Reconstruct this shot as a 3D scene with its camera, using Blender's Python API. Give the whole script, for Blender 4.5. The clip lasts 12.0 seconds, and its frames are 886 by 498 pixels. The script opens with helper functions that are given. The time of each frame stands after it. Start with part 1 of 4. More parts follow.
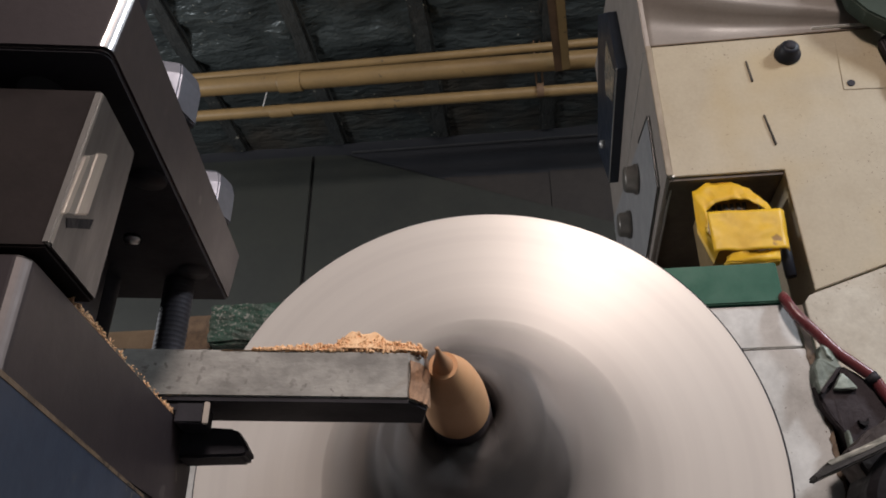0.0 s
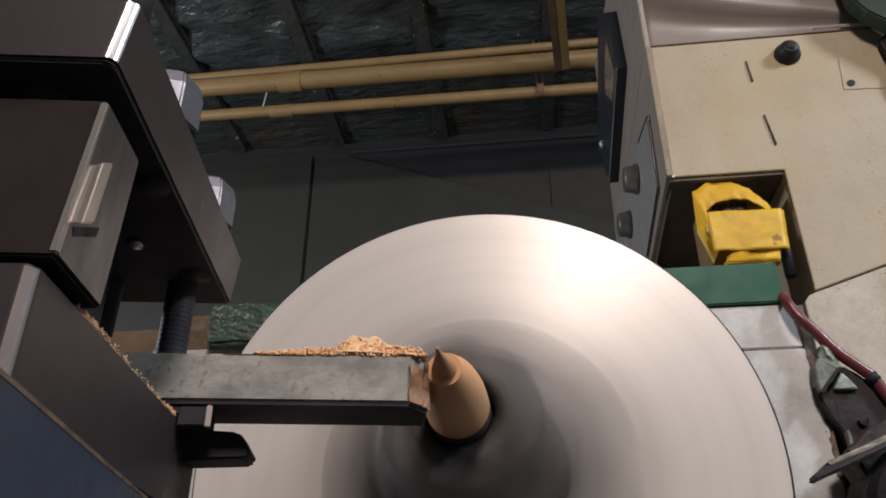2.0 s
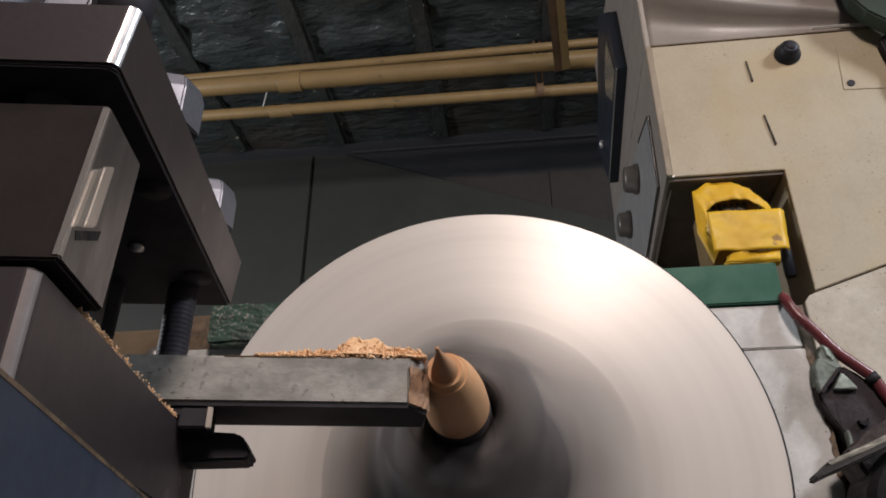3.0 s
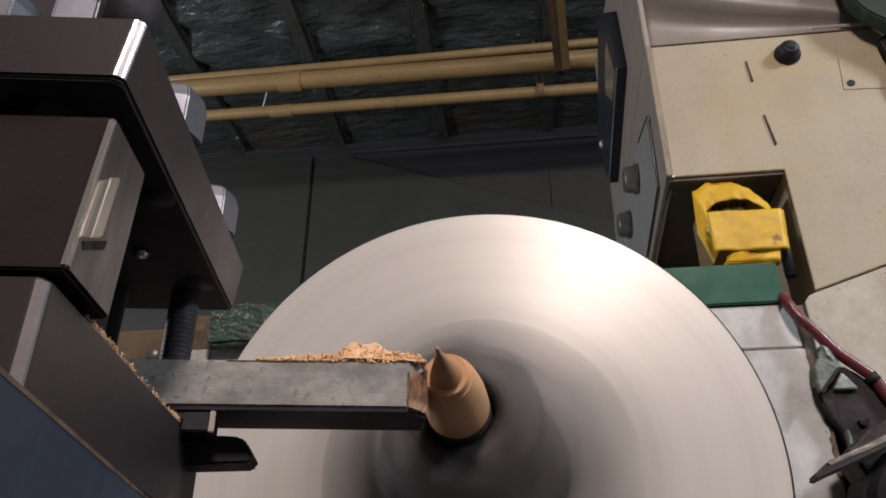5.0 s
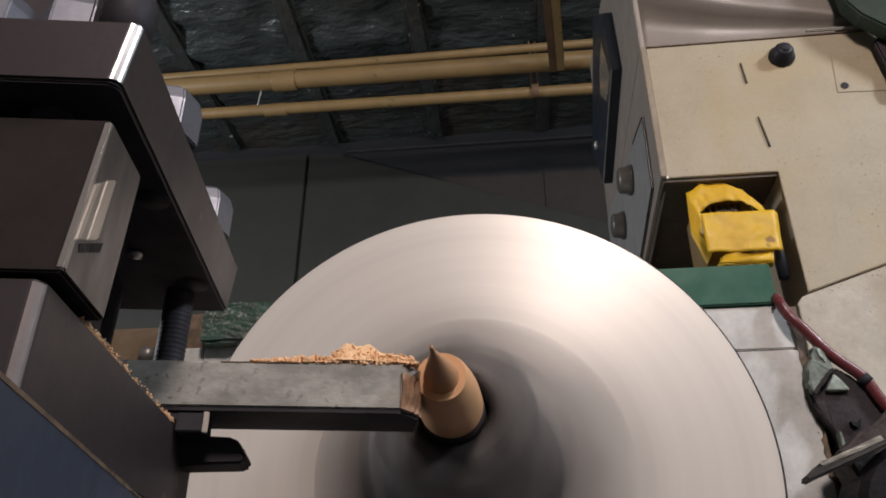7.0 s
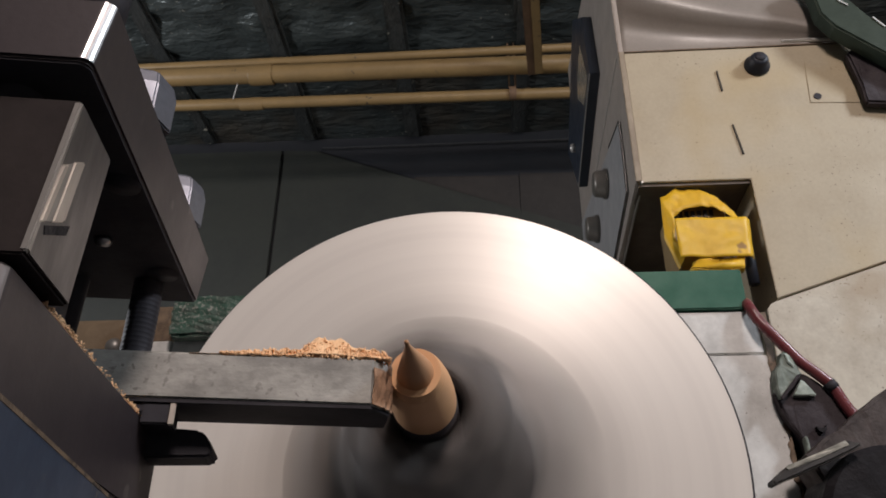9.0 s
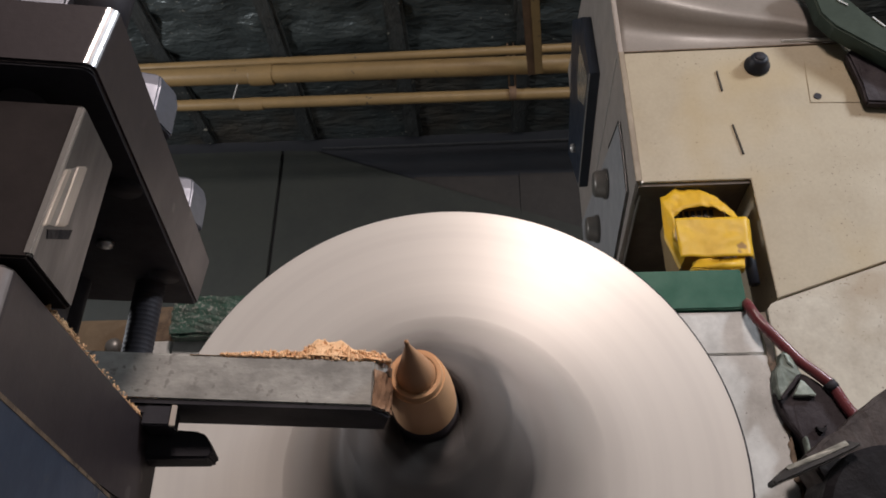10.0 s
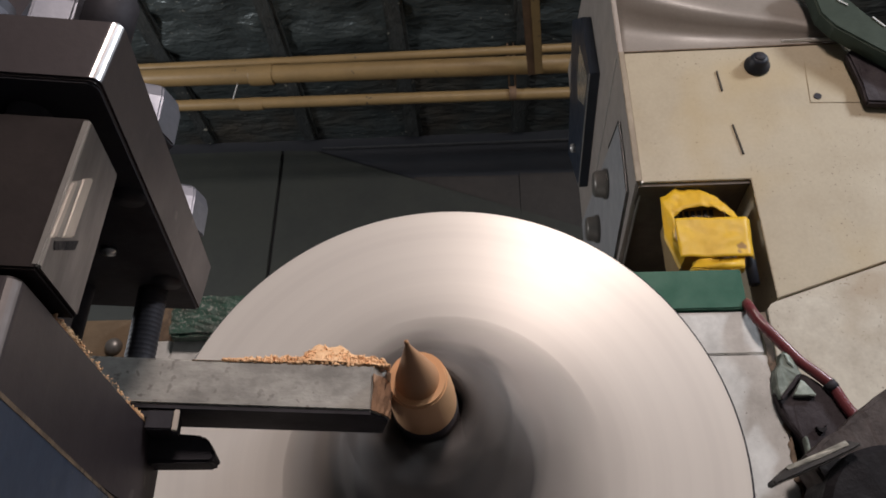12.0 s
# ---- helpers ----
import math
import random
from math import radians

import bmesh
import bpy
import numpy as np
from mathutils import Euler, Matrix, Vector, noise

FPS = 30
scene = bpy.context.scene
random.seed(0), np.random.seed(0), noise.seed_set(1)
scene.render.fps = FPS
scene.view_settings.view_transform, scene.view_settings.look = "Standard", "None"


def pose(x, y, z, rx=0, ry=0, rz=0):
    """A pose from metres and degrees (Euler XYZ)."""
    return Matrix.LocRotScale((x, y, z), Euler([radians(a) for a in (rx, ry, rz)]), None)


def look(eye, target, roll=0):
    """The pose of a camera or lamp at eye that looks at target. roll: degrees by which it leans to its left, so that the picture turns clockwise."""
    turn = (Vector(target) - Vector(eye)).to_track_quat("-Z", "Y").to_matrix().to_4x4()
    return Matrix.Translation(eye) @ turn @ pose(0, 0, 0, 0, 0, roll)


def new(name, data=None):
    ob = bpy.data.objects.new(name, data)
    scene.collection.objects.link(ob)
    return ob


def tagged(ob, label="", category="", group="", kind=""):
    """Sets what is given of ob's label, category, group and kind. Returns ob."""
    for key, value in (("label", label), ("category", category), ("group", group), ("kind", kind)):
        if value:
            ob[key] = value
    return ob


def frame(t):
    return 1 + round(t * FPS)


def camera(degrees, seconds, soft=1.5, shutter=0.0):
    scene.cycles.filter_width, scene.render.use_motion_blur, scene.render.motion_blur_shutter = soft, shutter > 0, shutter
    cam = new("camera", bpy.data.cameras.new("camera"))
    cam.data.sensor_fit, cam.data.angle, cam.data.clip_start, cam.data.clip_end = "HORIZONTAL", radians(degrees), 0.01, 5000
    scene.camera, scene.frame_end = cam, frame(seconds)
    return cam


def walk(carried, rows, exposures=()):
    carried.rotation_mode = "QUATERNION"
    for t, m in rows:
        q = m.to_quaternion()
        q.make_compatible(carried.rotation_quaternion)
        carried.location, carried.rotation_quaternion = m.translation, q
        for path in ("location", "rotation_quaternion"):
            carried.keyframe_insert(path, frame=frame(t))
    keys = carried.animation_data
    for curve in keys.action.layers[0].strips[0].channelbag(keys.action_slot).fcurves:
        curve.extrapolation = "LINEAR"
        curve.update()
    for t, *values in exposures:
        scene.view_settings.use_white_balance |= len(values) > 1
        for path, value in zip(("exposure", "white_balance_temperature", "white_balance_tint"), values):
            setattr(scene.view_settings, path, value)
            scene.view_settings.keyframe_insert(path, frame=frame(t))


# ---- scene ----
Z0 = 1.05                      # height of the lens over the floor
cam = camera(59.76, 12.0, soft=1.8, shutter=1.2)
POSE_A = pose(0, 0, Z0, 118.518, 0, 6.841) @ pose(0, 0, 0, 0, 0, -0.097)
POSE_B = pose(-0.0016, 0.0032, Z0 - 0.0006, 118.584, 0, 4.079) @ pose(0, 0, 0, 0, 0, 0.310)


def between(f):
    q = POSE_A.to_quaternion().slerp(POSE_B.to_quaternion(), f)
    return Matrix.LocRotScale(POSE_A.translation.lerp(POSE_B.translation, f), q, None)


walk(cam, [(0.0, POSE_A), (6.8, POSE_A), (6.9, between(0.02)), (6.967, between(0.170)), (7.0, between(0.187)), (7.033, between(0.204)), (7.1, between(0.46)), (7.2, between(0.56)),
           (7.6, between(0.78)), (8.1, between(0.93)), (8.6, POSE_B), (12.0, POSE_B)],
     exposures=[(0.0, 0.0), (12.0, 0.0)])

# ---- light: a work lamp over the tailstock, an added unseen fill and a tube set as a point ----
world = bpy.data.worlds.new("world")
scene.world = world
world.use_nodes = True
world.node_tree.nodes["Background"].inputs[0].default_value = (0.55, 0.62, 0.75, 1)
world.node_tree.nodes["Background"].inputs[1].default_value = 0.02


def area_lamp(name, eye, target, watts, sx, sy, color):
    d = bpy.data.lights.new(name, "AREA")
    d.energy, d.shape, d.size, d.size_y, d.color = watts, "RECTANGLE", sx, sy, color
    ob = new(name, d)
    ob.matrix_basis = look(eye, target)
    return ob


area_lamp("work_lamp_light", (0.235, -0.78, Z0 + 0.96), (0.05, 0.4, Z0 + 0.15), 12.6, 0.22, 0.22, (1.0, 0.858, 0.798))


def point_lamp(name, place, watts, radius, color):
    d = bpy.data.lights.new(name, "POINT")
    d.energy, d.shadow_soft_size, d.color = watts, radius, color
    new(name, d).location = place


# unseen lamp added to brighten the roof and the control box's left side
point_lamp("left_fill_light", (-1.40, 0.70, Z0 + 0.60), 27.0, 0.08, (0.93, 0.95, 1.0))
# out-of-view cool tube on the right, as a point so it reaches the roof
point_lamp("right_tube_light", (1.20, -0.10, Z0 + 0.98), 46.0, 0.10, (0.86, 0.92, 1.0))

# ---- materials ----
def nodes_of(name):
    m = bpy.data.materials.new(name)
    m.use_nodes = True
    nt = m.node_tree
    return m, nt, nt.nodes["Principled BSDF"]


def ramp(nt, fac, stops):
    r = nt.nodes.new("ShaderNodeValToRGB")
    els = r.color_ramp.elements
    while len(els) < len(stops):
        els.new(0.5)
    for e, (at, c) in zip(els, stops):
        e.position, e.color = at, (*c, 1)
    nt.links.new(fac, r.inputs[0])
    return r.outputs[0]


def noise_of(nt, scale, detail=4.0, rough=0.6, stretch=None, coord="Object"):
    tc = nt.nodes.new("ShaderNodeTexCoord")
    out = tc.outputs[coord]
    if stretch:
        mp = nt.nodes.new("ShaderNodeMapping")
        mp.inputs["Scale"].default_value = stretch
        nt.links.new(out, mp.inputs[0])
        out = mp.outputs[0]
    n = nt.nodes.new("ShaderNodeTexNoise")
    n.inputs["Scale"].default_value, n.inputs["Detail"].default_value, n.inputs["Roughness"].default_value = scale, detail, rough
    nt.links.new(out, n.inputs["Vector"])
    return n.outputs["Fac"]


def mixed(nt, a, b, fac, mode="MIX"):
    m = nt.nodes.new("ShaderNodeMix")
    m.data_type, m.blend_type = "RGBA", mode
    for sock, v in ((m.inputs["Factor"], fac), (m.inputs["A"], a), (m.inputs["B"], b)):
        if hasattr(v, "links"):
            nt.links.new(v, sock)
        elif isinstance(v, tuple):
            sock.default_value = (*v, 1)
        else:
            sock.default_value = v
    return m.outputs["Result"]


def surface(name, color, dark, rough=0.5, metal=0.0, scale=30, fine=400, bump=0.15, relief=0.0006, stretch=None, spots=None, spot_scale=120, spot_at=0.70, spread=0.12):
    """A worn surface: two scales of mottling between color and dark, fine relief, and, where given, spots of dirt, bare
    metal or painted glints.
    """
    m, nt, b = nodes_of(name)
    broad = noise_of(nt, scale, 5, 0.65, stretch)
    grain = noise_of(nt, fine, 3, 0.6, stretch)
    col = ramp(nt, broad, [(0.32, dark), (0.62, color)])
    col = mixed(nt, col, ramp(nt, grain, [(0.3, tuple(c * (1 - 2 * spread) for c in color)), (0.7, color)]), 0.35)
    if spots:
        sp = noise_of(nt, spot_scale, 2, 0.5)
        mask = ramp(nt, sp, [(spot_at, (0, 0, 0)), (spot_at + 0.05, (1, 1, 1))])
        cluster = ramp(nt, noise_of(nt, spot_scale / 22, 2, 0.5), [(0.46, (0, 0, 0)), (0.60, (1, 1, 1))])
        mask = mixed(nt, mask, cluster, 1.0, "MULTIPLY")
        col = mixed(nt, col, spots, mask)
    nt.links.new(col, b.inputs["Base Color"])
    r = ramp(nt, broad, [(0.3, (min(1, rough + 0.12),) * 3), (0.7, (max(0.05, rough - 0.08),) * 3)])
    nt.links.new(r, b.inputs["Roughness"])
    b.inputs["Metallic"].default_value = metal
    if bump:
        bp = nt.nodes.new("ShaderNodeBump")
        bp.inputs["Strength"].default_value, bp.inputs["Distance"].default_value = bump, relief
        nt.links.new(grain, bp.inputs["Height"])
        nt.links.new(bp.outputs[0], b.inputs["Normal"])
    return m


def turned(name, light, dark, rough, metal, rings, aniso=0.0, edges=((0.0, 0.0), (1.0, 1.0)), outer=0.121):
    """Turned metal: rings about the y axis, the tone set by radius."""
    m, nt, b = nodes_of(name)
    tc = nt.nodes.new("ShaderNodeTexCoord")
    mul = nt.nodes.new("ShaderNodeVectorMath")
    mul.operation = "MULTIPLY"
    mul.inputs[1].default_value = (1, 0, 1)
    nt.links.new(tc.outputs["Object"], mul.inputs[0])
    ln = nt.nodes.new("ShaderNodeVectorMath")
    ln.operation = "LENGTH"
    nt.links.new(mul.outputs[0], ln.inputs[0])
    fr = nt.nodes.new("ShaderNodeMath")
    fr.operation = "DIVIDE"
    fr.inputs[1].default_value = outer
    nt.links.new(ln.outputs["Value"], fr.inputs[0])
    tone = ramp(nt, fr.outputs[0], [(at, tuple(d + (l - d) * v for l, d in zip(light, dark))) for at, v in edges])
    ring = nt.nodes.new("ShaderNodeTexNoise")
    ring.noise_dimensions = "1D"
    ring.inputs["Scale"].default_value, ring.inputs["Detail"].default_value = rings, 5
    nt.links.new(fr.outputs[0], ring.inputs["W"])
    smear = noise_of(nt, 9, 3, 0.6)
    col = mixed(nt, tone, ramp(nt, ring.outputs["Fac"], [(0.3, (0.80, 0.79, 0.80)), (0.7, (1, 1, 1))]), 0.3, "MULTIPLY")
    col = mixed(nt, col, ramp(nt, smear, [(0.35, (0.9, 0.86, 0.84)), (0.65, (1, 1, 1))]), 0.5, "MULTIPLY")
    nt.links.new(col, b.inputs["Base Color"])
    b.inputs["Metallic"].default_value, b.inputs["Roughness"].default_value = metal, rough
    if aniso:
        tg = nt.nodes.new("ShaderNodeTangent")
        tg.direction_type, tg.axis = "RADIAL", "Y"
        nt.links.new(tg.outputs[0], b.inputs["Tangent"])
        b.inputs["Anisotropic"].default_value, b.inputs["Anisotropic Rotation"].default_value = aniso, 0.25
    return m


CREAM = surface("cream_enamel", (0.480, 0.408, 0.292), (0.355, 0.285, 0.190), 0.48, 0, 7, 300, 0.08, spots=(0.09, 0.06, 0.042), spot_scale=430, spot_at=0.660)
CREAM_DIRTY = surface("dirty_cream_enamel", (0.60, 0.55, 0.455), (0.35, 0.29, 0.22), 0.45, 0, 24, 300, 0.12, spots=(0.16, 0.11, 0.075), spot_scale=420, spot_at=0.645)
HOOD = surface("greyed_hood_enamel", (0.27, 0.235, 0.205), (0.20, 0.172, 0.150), 0.38, 0, 7, 300, 0.05)
WHITE = surface("white_enamel", (0.76, 0.755, 0.735), (0.36, 0.35, 0.33), 0.4, 0, 30, 260, 0.1, spots=(0.12, 0.085, 0.06), spot_scale=260, spot_at=0.675)
PANEL_GREY = surface("panel_grey", (0.40, 0.345, 0.305), (0.31, 0.265, 0.23), 0.4, 0.1, 20, 400, 0.05)
PLATE_GREY = surface("knob_plate_grey", (0.44, 0.43, 0.43), (0.33, 0.32, 0.33), 0.4, 0.3, 30, 500, 0.05)
GREEN = surface("green_enamel", (0.005, 0.105, 0.058), (0.004, 0.075, 0.042), 0.6, 0, 25, 300, 0.12, spots=(0.25, 0.27, 0.24), spot_scale=180, spot_at=0.78)
GREEN_DULL = surface("dull_green_paint", (0.048, 0.062, 0.048), (0.030, 0.040, 0.031), 0.7, 0, 25, 300, 0.15, spots=(0.10, 0.11, 0.095), spot_scale=120, spot_at=0.68)
GREEN_WORN = surface("chipped_green_enamel", (0.040, 0.092, 0.066), (0.060, 0.056, 0.050), 0.5, 0, 95, 500, 0.5, relief=0.001, spots=(0.26, 0.25, 0.22), spot_scale=520, spot_at=0.56)
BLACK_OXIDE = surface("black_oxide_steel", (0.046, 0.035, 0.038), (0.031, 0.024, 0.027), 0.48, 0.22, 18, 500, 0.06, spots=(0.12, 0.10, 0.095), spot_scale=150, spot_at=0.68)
# also serves as painted shade under the upper plate and the tool shank
BLACK = surface("greasy_black_and_shade", (0.052, 0.049, 0.056), (0.036, 0.034, 0.040), 0.6, 0.3, 40, 400, 0.15)
BLUE = surface("blue_enamel", (0.036, 0.054, 0.092), (0.022, 0.030, 0.050), 0.45, 0, 30, 300, 0.1, spots=(0.16, 0.13, 0.10), spot_scale=260, spot_at=0.64)
BARE_STEEL = surface("scuffed_steel", (0.27, 0.255, 0.24), (0.17, 0.155, 0.145), 0.38, 0.6, 28, 260, 0.15, stretch=(0.4, 1, 1), spots=(0.10, 0.085, 0.075), spot_scale=130, spot_at=0.66)
# base darkened to hold the shadow that mostly lies on the block
HOLDER_STEEL = surface("holder_steel", (0.030, 0.023, 0.022), (0.014, 0.011, 0.011), 0.6, 0.1, 30, 300, 0.12, spots=(0.09, 0.075, 0.07), spot_scale=90, spot_at=0.66)
TOOL_STEEL = surface("tool_shank_steel", (0.40, 0.385, 0.355), (0.15, 0.14, 0.13), 0.6, 0.1, 120, 350, 0.3, stretch=(0.6, 1, 1), spots=(0.20, 0.185, 0.17), spot_scale=420, spot_at=0.60)
INSERT = surface("worn_insert_steel", (0.44, 0.385, 0.335), (0.26, 0.22, 0.19), 0.4, 0.4, 90, 300, 0.15, stretch=(1, 1, 0.15))
# lighter steel for the end that faces the lamp on the right
END_STEEL_LIT = surface("lit_end_steel", (0.10, 0.091, 0.09), (0.048, 0.043, 0.043), 0.38, 0.5, 70, 300, 0.15, stretch=(1, 1, 0.3))
# rubbed edge, lightened to hold the lower corner's highlight
EDGE_HIGHLIGHT = surface("rubbed_edge_highlight", (0.200, 0.172, 0.165), (0.125, 0.105, 0.10), 0.5, 0.3, 50, 300, 0.1)
WORN_EDGE = surface("bright_worn_edge", (0.62, 0.61, 0.61), (0.48, 0.47, 0.47), 0.30, 1.0, 60, 400, 0.03)
ZINC = surface("zinc_plated_bolt", (0.21, 0.215, 0.25), (0.13, 0.135, 0.165), 0.38, 0.7, 50, 400, 0.05)
# face tone darkened inwards in the colour, for the jaws' dim blurred sweep
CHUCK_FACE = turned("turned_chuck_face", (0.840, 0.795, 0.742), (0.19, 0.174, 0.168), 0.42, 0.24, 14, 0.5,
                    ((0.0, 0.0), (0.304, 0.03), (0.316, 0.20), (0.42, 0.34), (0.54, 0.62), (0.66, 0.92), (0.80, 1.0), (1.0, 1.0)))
CHUCK_DARK = turned("dark_chuck_hub", (0.095, 0.086, 0.083), (0.055, 0.050, 0.049), 0.55, 0.1, 30, 0.0, ((0.0, 0.0), (0.30, 1.0)))
JAW = surface("jaw_steel", (0.135, 0.119, 0.112), (0.075, 0.067, 0.064), 0.55, 0.1, 60, 300, 0.1)
WOOD = turned("turned_wood", (0.72, 0.40, 0.20), (0.56, 0.28, 0.13), 0.62, 0, 5, 0, ((0.0, 0.6), (0.2, 1.0)), 0.05)
WOOD_FRESH = turned("fresh_cut_wood", (0.53, 0.285, 0.145), (0.43, 0.22, 0.11), 0.6, 0, 5, 0, ((0.0, 0.6), (0.2, 1.0)), 0.05)
DUST_FILM = surface("caked_wood_dust", (0.46, 0.27, 0.165), (0.16, 0.10, 0.07), 0.85, 0, 330, 1500, 0.5)
CHIPS = surface("wood_dust", (0.95, 0.62, 0.36), (0.72, 0.38, 0.18), 0.8, 0, 300, 1500, 0.3)
PIPE_TAN = surface("tan_plastic_conduit", (0.31, 0.20, 0.085), (0.20, 0.13, 0.055), 0.45, 0, 9, 120, 0.08, spots=(0.10, 0.07, 0.04), spot_scale=60, spot_at=0.66)
RUST = surface("rusty_strap", (0.19, 0.11, 0.06), (0.10, 0.06, 0.035), 0.7, 0, 20, 200, 0.2)
# the pale spots paint glints of the crinkled foil
ROOF = surface("foil_with_painted_glints", (0.085, 0.100, 0.098), (0.034, 0.042, 0.045), 0.36, 0.30, 7, 26, 0.75, relief=0.018, stretch=(0.55, 1.4, 1), spots=(0.50, 0.48, 0.42), spot_scale=90, spot_at=0.68)
def stained(m, tint, scale, at):
    """Lays broad stains of another tone over a material's colour."""
    nt = m.node_tree
    b = nt.nodes["Principled BSDF"]
    old = b.inputs["Base Color"].links[0].from_socket
    mask = ramp(nt, noise_of(nt, scale, 3, 0.6), [(at, (0, 0, 0)), (at + 0.16, (0.75, 0.75, 0.75))])
    nt.links.new(mixed(nt, old, tint, mask), b.inputs["Base Color"])


stained(ROOF, (0.080, 0.066, 0.050), 3.3, 0.50)
stained(CREAM, (0.44, 0.325, 0.16), 5.0, 0.50)
stained(CREAM_DIRTY, (0.36, 0.27, 0.17), 9.0, 0.56)
# pale spots here too are glints laid in as colour
BATTEN = surface("foil_covered_batten", (0.075, 0.078, 0.074), (0.030, 0.034, 0.036), 0.36, 0.25, 9, 34, 0.7, relief=0.012, stretch=(1.2, 0.6, 1), spots=(0.62, 0.58, 0.48), spot_scale=60, spot_at=0.67)
TRIM_DIM = surface("dusty_trim", (0.085, 0.085, 0.088), (0.045, 0.045, 0.048), 0.5, 0.2, 25, 120, 0.4)
WALL_DARK = surface("dark_wall", (0.026, 0.027, 0.032), (0.018, 0.019, 0.024), 0.7, 0, 3, 60, 0.2)
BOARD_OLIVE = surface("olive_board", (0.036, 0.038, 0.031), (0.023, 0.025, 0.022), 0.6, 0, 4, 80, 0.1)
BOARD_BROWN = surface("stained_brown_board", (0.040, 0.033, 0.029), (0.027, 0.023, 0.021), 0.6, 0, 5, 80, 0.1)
FLOOR = surface("oily_concrete", (0.17, 0.165, 0.16), (0.10, 0.097, 0.095), 0.75, 0, 2, 60, 0.3)
# lightened so the unseen walls throw more light back
PLASTER = surface("pale_bounce_plaster", (0.62, 0.60, 0.57), (0.5, 0.48, 0.45), 0.8, 0, 2, 60, 0.2)
YELLOW = surface("yellow_plastic_film", (0.82, 0.50, 0.025), (0.70, 0.38, 0.018), 0.48, 0, 18, 160, 0.12, spots=(0.30, 0.15, 0.03), spot_scale=55, spot_at=0.70)
CARD = surface("brown_card", (0.30, 0.20, 0.09), (0.2, 0.13, 0.05), 0.7, 0, 40, 300, 0.1)
INK = surface("black_print", (0.03, 0.025, 0.02), (0.02, 0.02, 0.02), 0.6, 0, 40, 300, 0)
HOSE_RED = surface("dark_red_hose", (0.185, 0.042, 0.048), (0.10, 0.026, 0.030), 0.28, 0, 60, 250, 0.1)
RUBBER = surface("black_rubber", (0.017, 0.019, 0.029), (0.011, 0.012, 0.019), 0.45, 0, 40, 300, 0.1)
SCREEN_BLUE = surface("dark_blue_bezel", (0.02, 0.028, 0.045), (0.014, 0.02, 0.032), 0.35, 0, 30, 300, 0.03)
WINDOW_TAN = surface("display_window", (0.27, 0.24, 0.20), (0.21, 0.185, 0.15), 0.2, 0, 30, 300, 0)
KNOB = surface("grey_brown_knob", (0.20, 0.18, 0.16), (0.12, 0.108, 0.095), 0.32, 0.4, 60, 400, 0.1)
TRIM_WHITE = surface("bright_trim_edge", (0.62, 0.60, 0.57), (0.5, 0.48, 0.45), 0.35, 0.4, 40, 400, 0)
VERDIGRIS = surface("chipped_grey_green_casting", (0.22, 0.26, 0.225), (0.075, 0.09, 0.078), 0.55, 0.1, 190, 350, 0.5, spots=(0.34, 0.35, 0.32), spot_scale=300, spot_at=0.62)
GREASE = surface("greasy_dark_casting", (0.062, 0.052, 0.057), (0.024, 0.019, 0.021), 0.68, 0.05, 70, 300, 0.5, relief=0.0012, spots=(0.06, 0.05, 0.045), spot_scale=190, spot_at=0.66)
# near-black because the shadow over the boss is put into this colour
BOSS_BLACK = surface("black_boss_shade", (0.020, 0.018, 0.020), (0.011, 0.010, 0.012), 0.6, 0, 60, 300, 0.4, relief=0.0012)
FLANGE = surface("grimy_cast_flange", (0.105, 0.088, 0.084), (0.032, 0.026, 0.026), 0.65, 0.05, 80, 300, 0.5, relief=0.0012, spots=(0.12, 0.11, 0.10), spot_scale=200, spot_at=0.65)
GRIME = surface("brown_oily_grime", (0.20, 0.135, 0.085), (0.05, 0.034, 0.026), 0.55, 0, 140, 500, 0.4, spots=(0.03, 0.022, 0.018), spot_scale=260, spot_at=0.56)
LEVER_DARK = surface("dark_lever_steel", (0.040, 0.035, 0.033), (0.018, 0.016, 0.015), 0.55, 0.2, 120, 350, 0.3)
VERDIGRIS_PALE = surface("pale_grey_green_paint", (0.40, 0.46, 0.41), (0.17, 0.21, 0.18), 0.5, 0.1, 220, 400, 0.4)
LEVER_STEEL = surface("worn_lit_lever_steel", (0.34, 0.325, 0.28), (0.10, 0.095, 0.08), 0.5, 0.4, 160, 350, 0.4)
SEAM_DARK = surface("dirty_joint", (0.05, 0.04, 0.032), (0.03, 0.025, 0.02), 0.8, 0, 60, 300, 0.2)
for dull in (GREASE, BOSS_BLACK, FLANGE, GREEN_DULL, BLACK, HOLDER_STEEL):
    dull.node_tree.nodes["Principled BSDF"].inputs["Specular IOR Level"].default_value = 0.12
CORNER_BROWN = surface("rubbed_brown_corner", (0.33, 0.265, 0.19), (0.22, 0.17, 0.12), 0.5, 0, 40, 300, 0.15)
# the niche's inner shade is put into this dark paint
NICHE_SHADE = surface("shaded_niche_paint", (0.17, 0.135, 0.11), (0.075, 0.060, 0.050), 0.7, 0, 16, 200, 0.2)
TAN_WOOD = surface("dusty_brown_board", (0.20, 0.14, 0.085), (0.13, 0.09, 0.055), 0.7, 0, 40, 300, 0.2)

# ---- building helpers ----
ORIGIN = {}


def thing(name, x=0, y=0, z=0, label="", category="", group="", kind="", local=False):
    """An Empty at the thing's base. With local, its parts are given in its own space."""
    ob = new(name)
    ob.empty_display_size = 0.02
    ob.matrix_basis = pose(x, y, z)
    ORIGIN[ob.name] = Vector((0, 0, 0)) if local else Vector((x, y, z))
    return tagged(ob, label, category, group, kind)


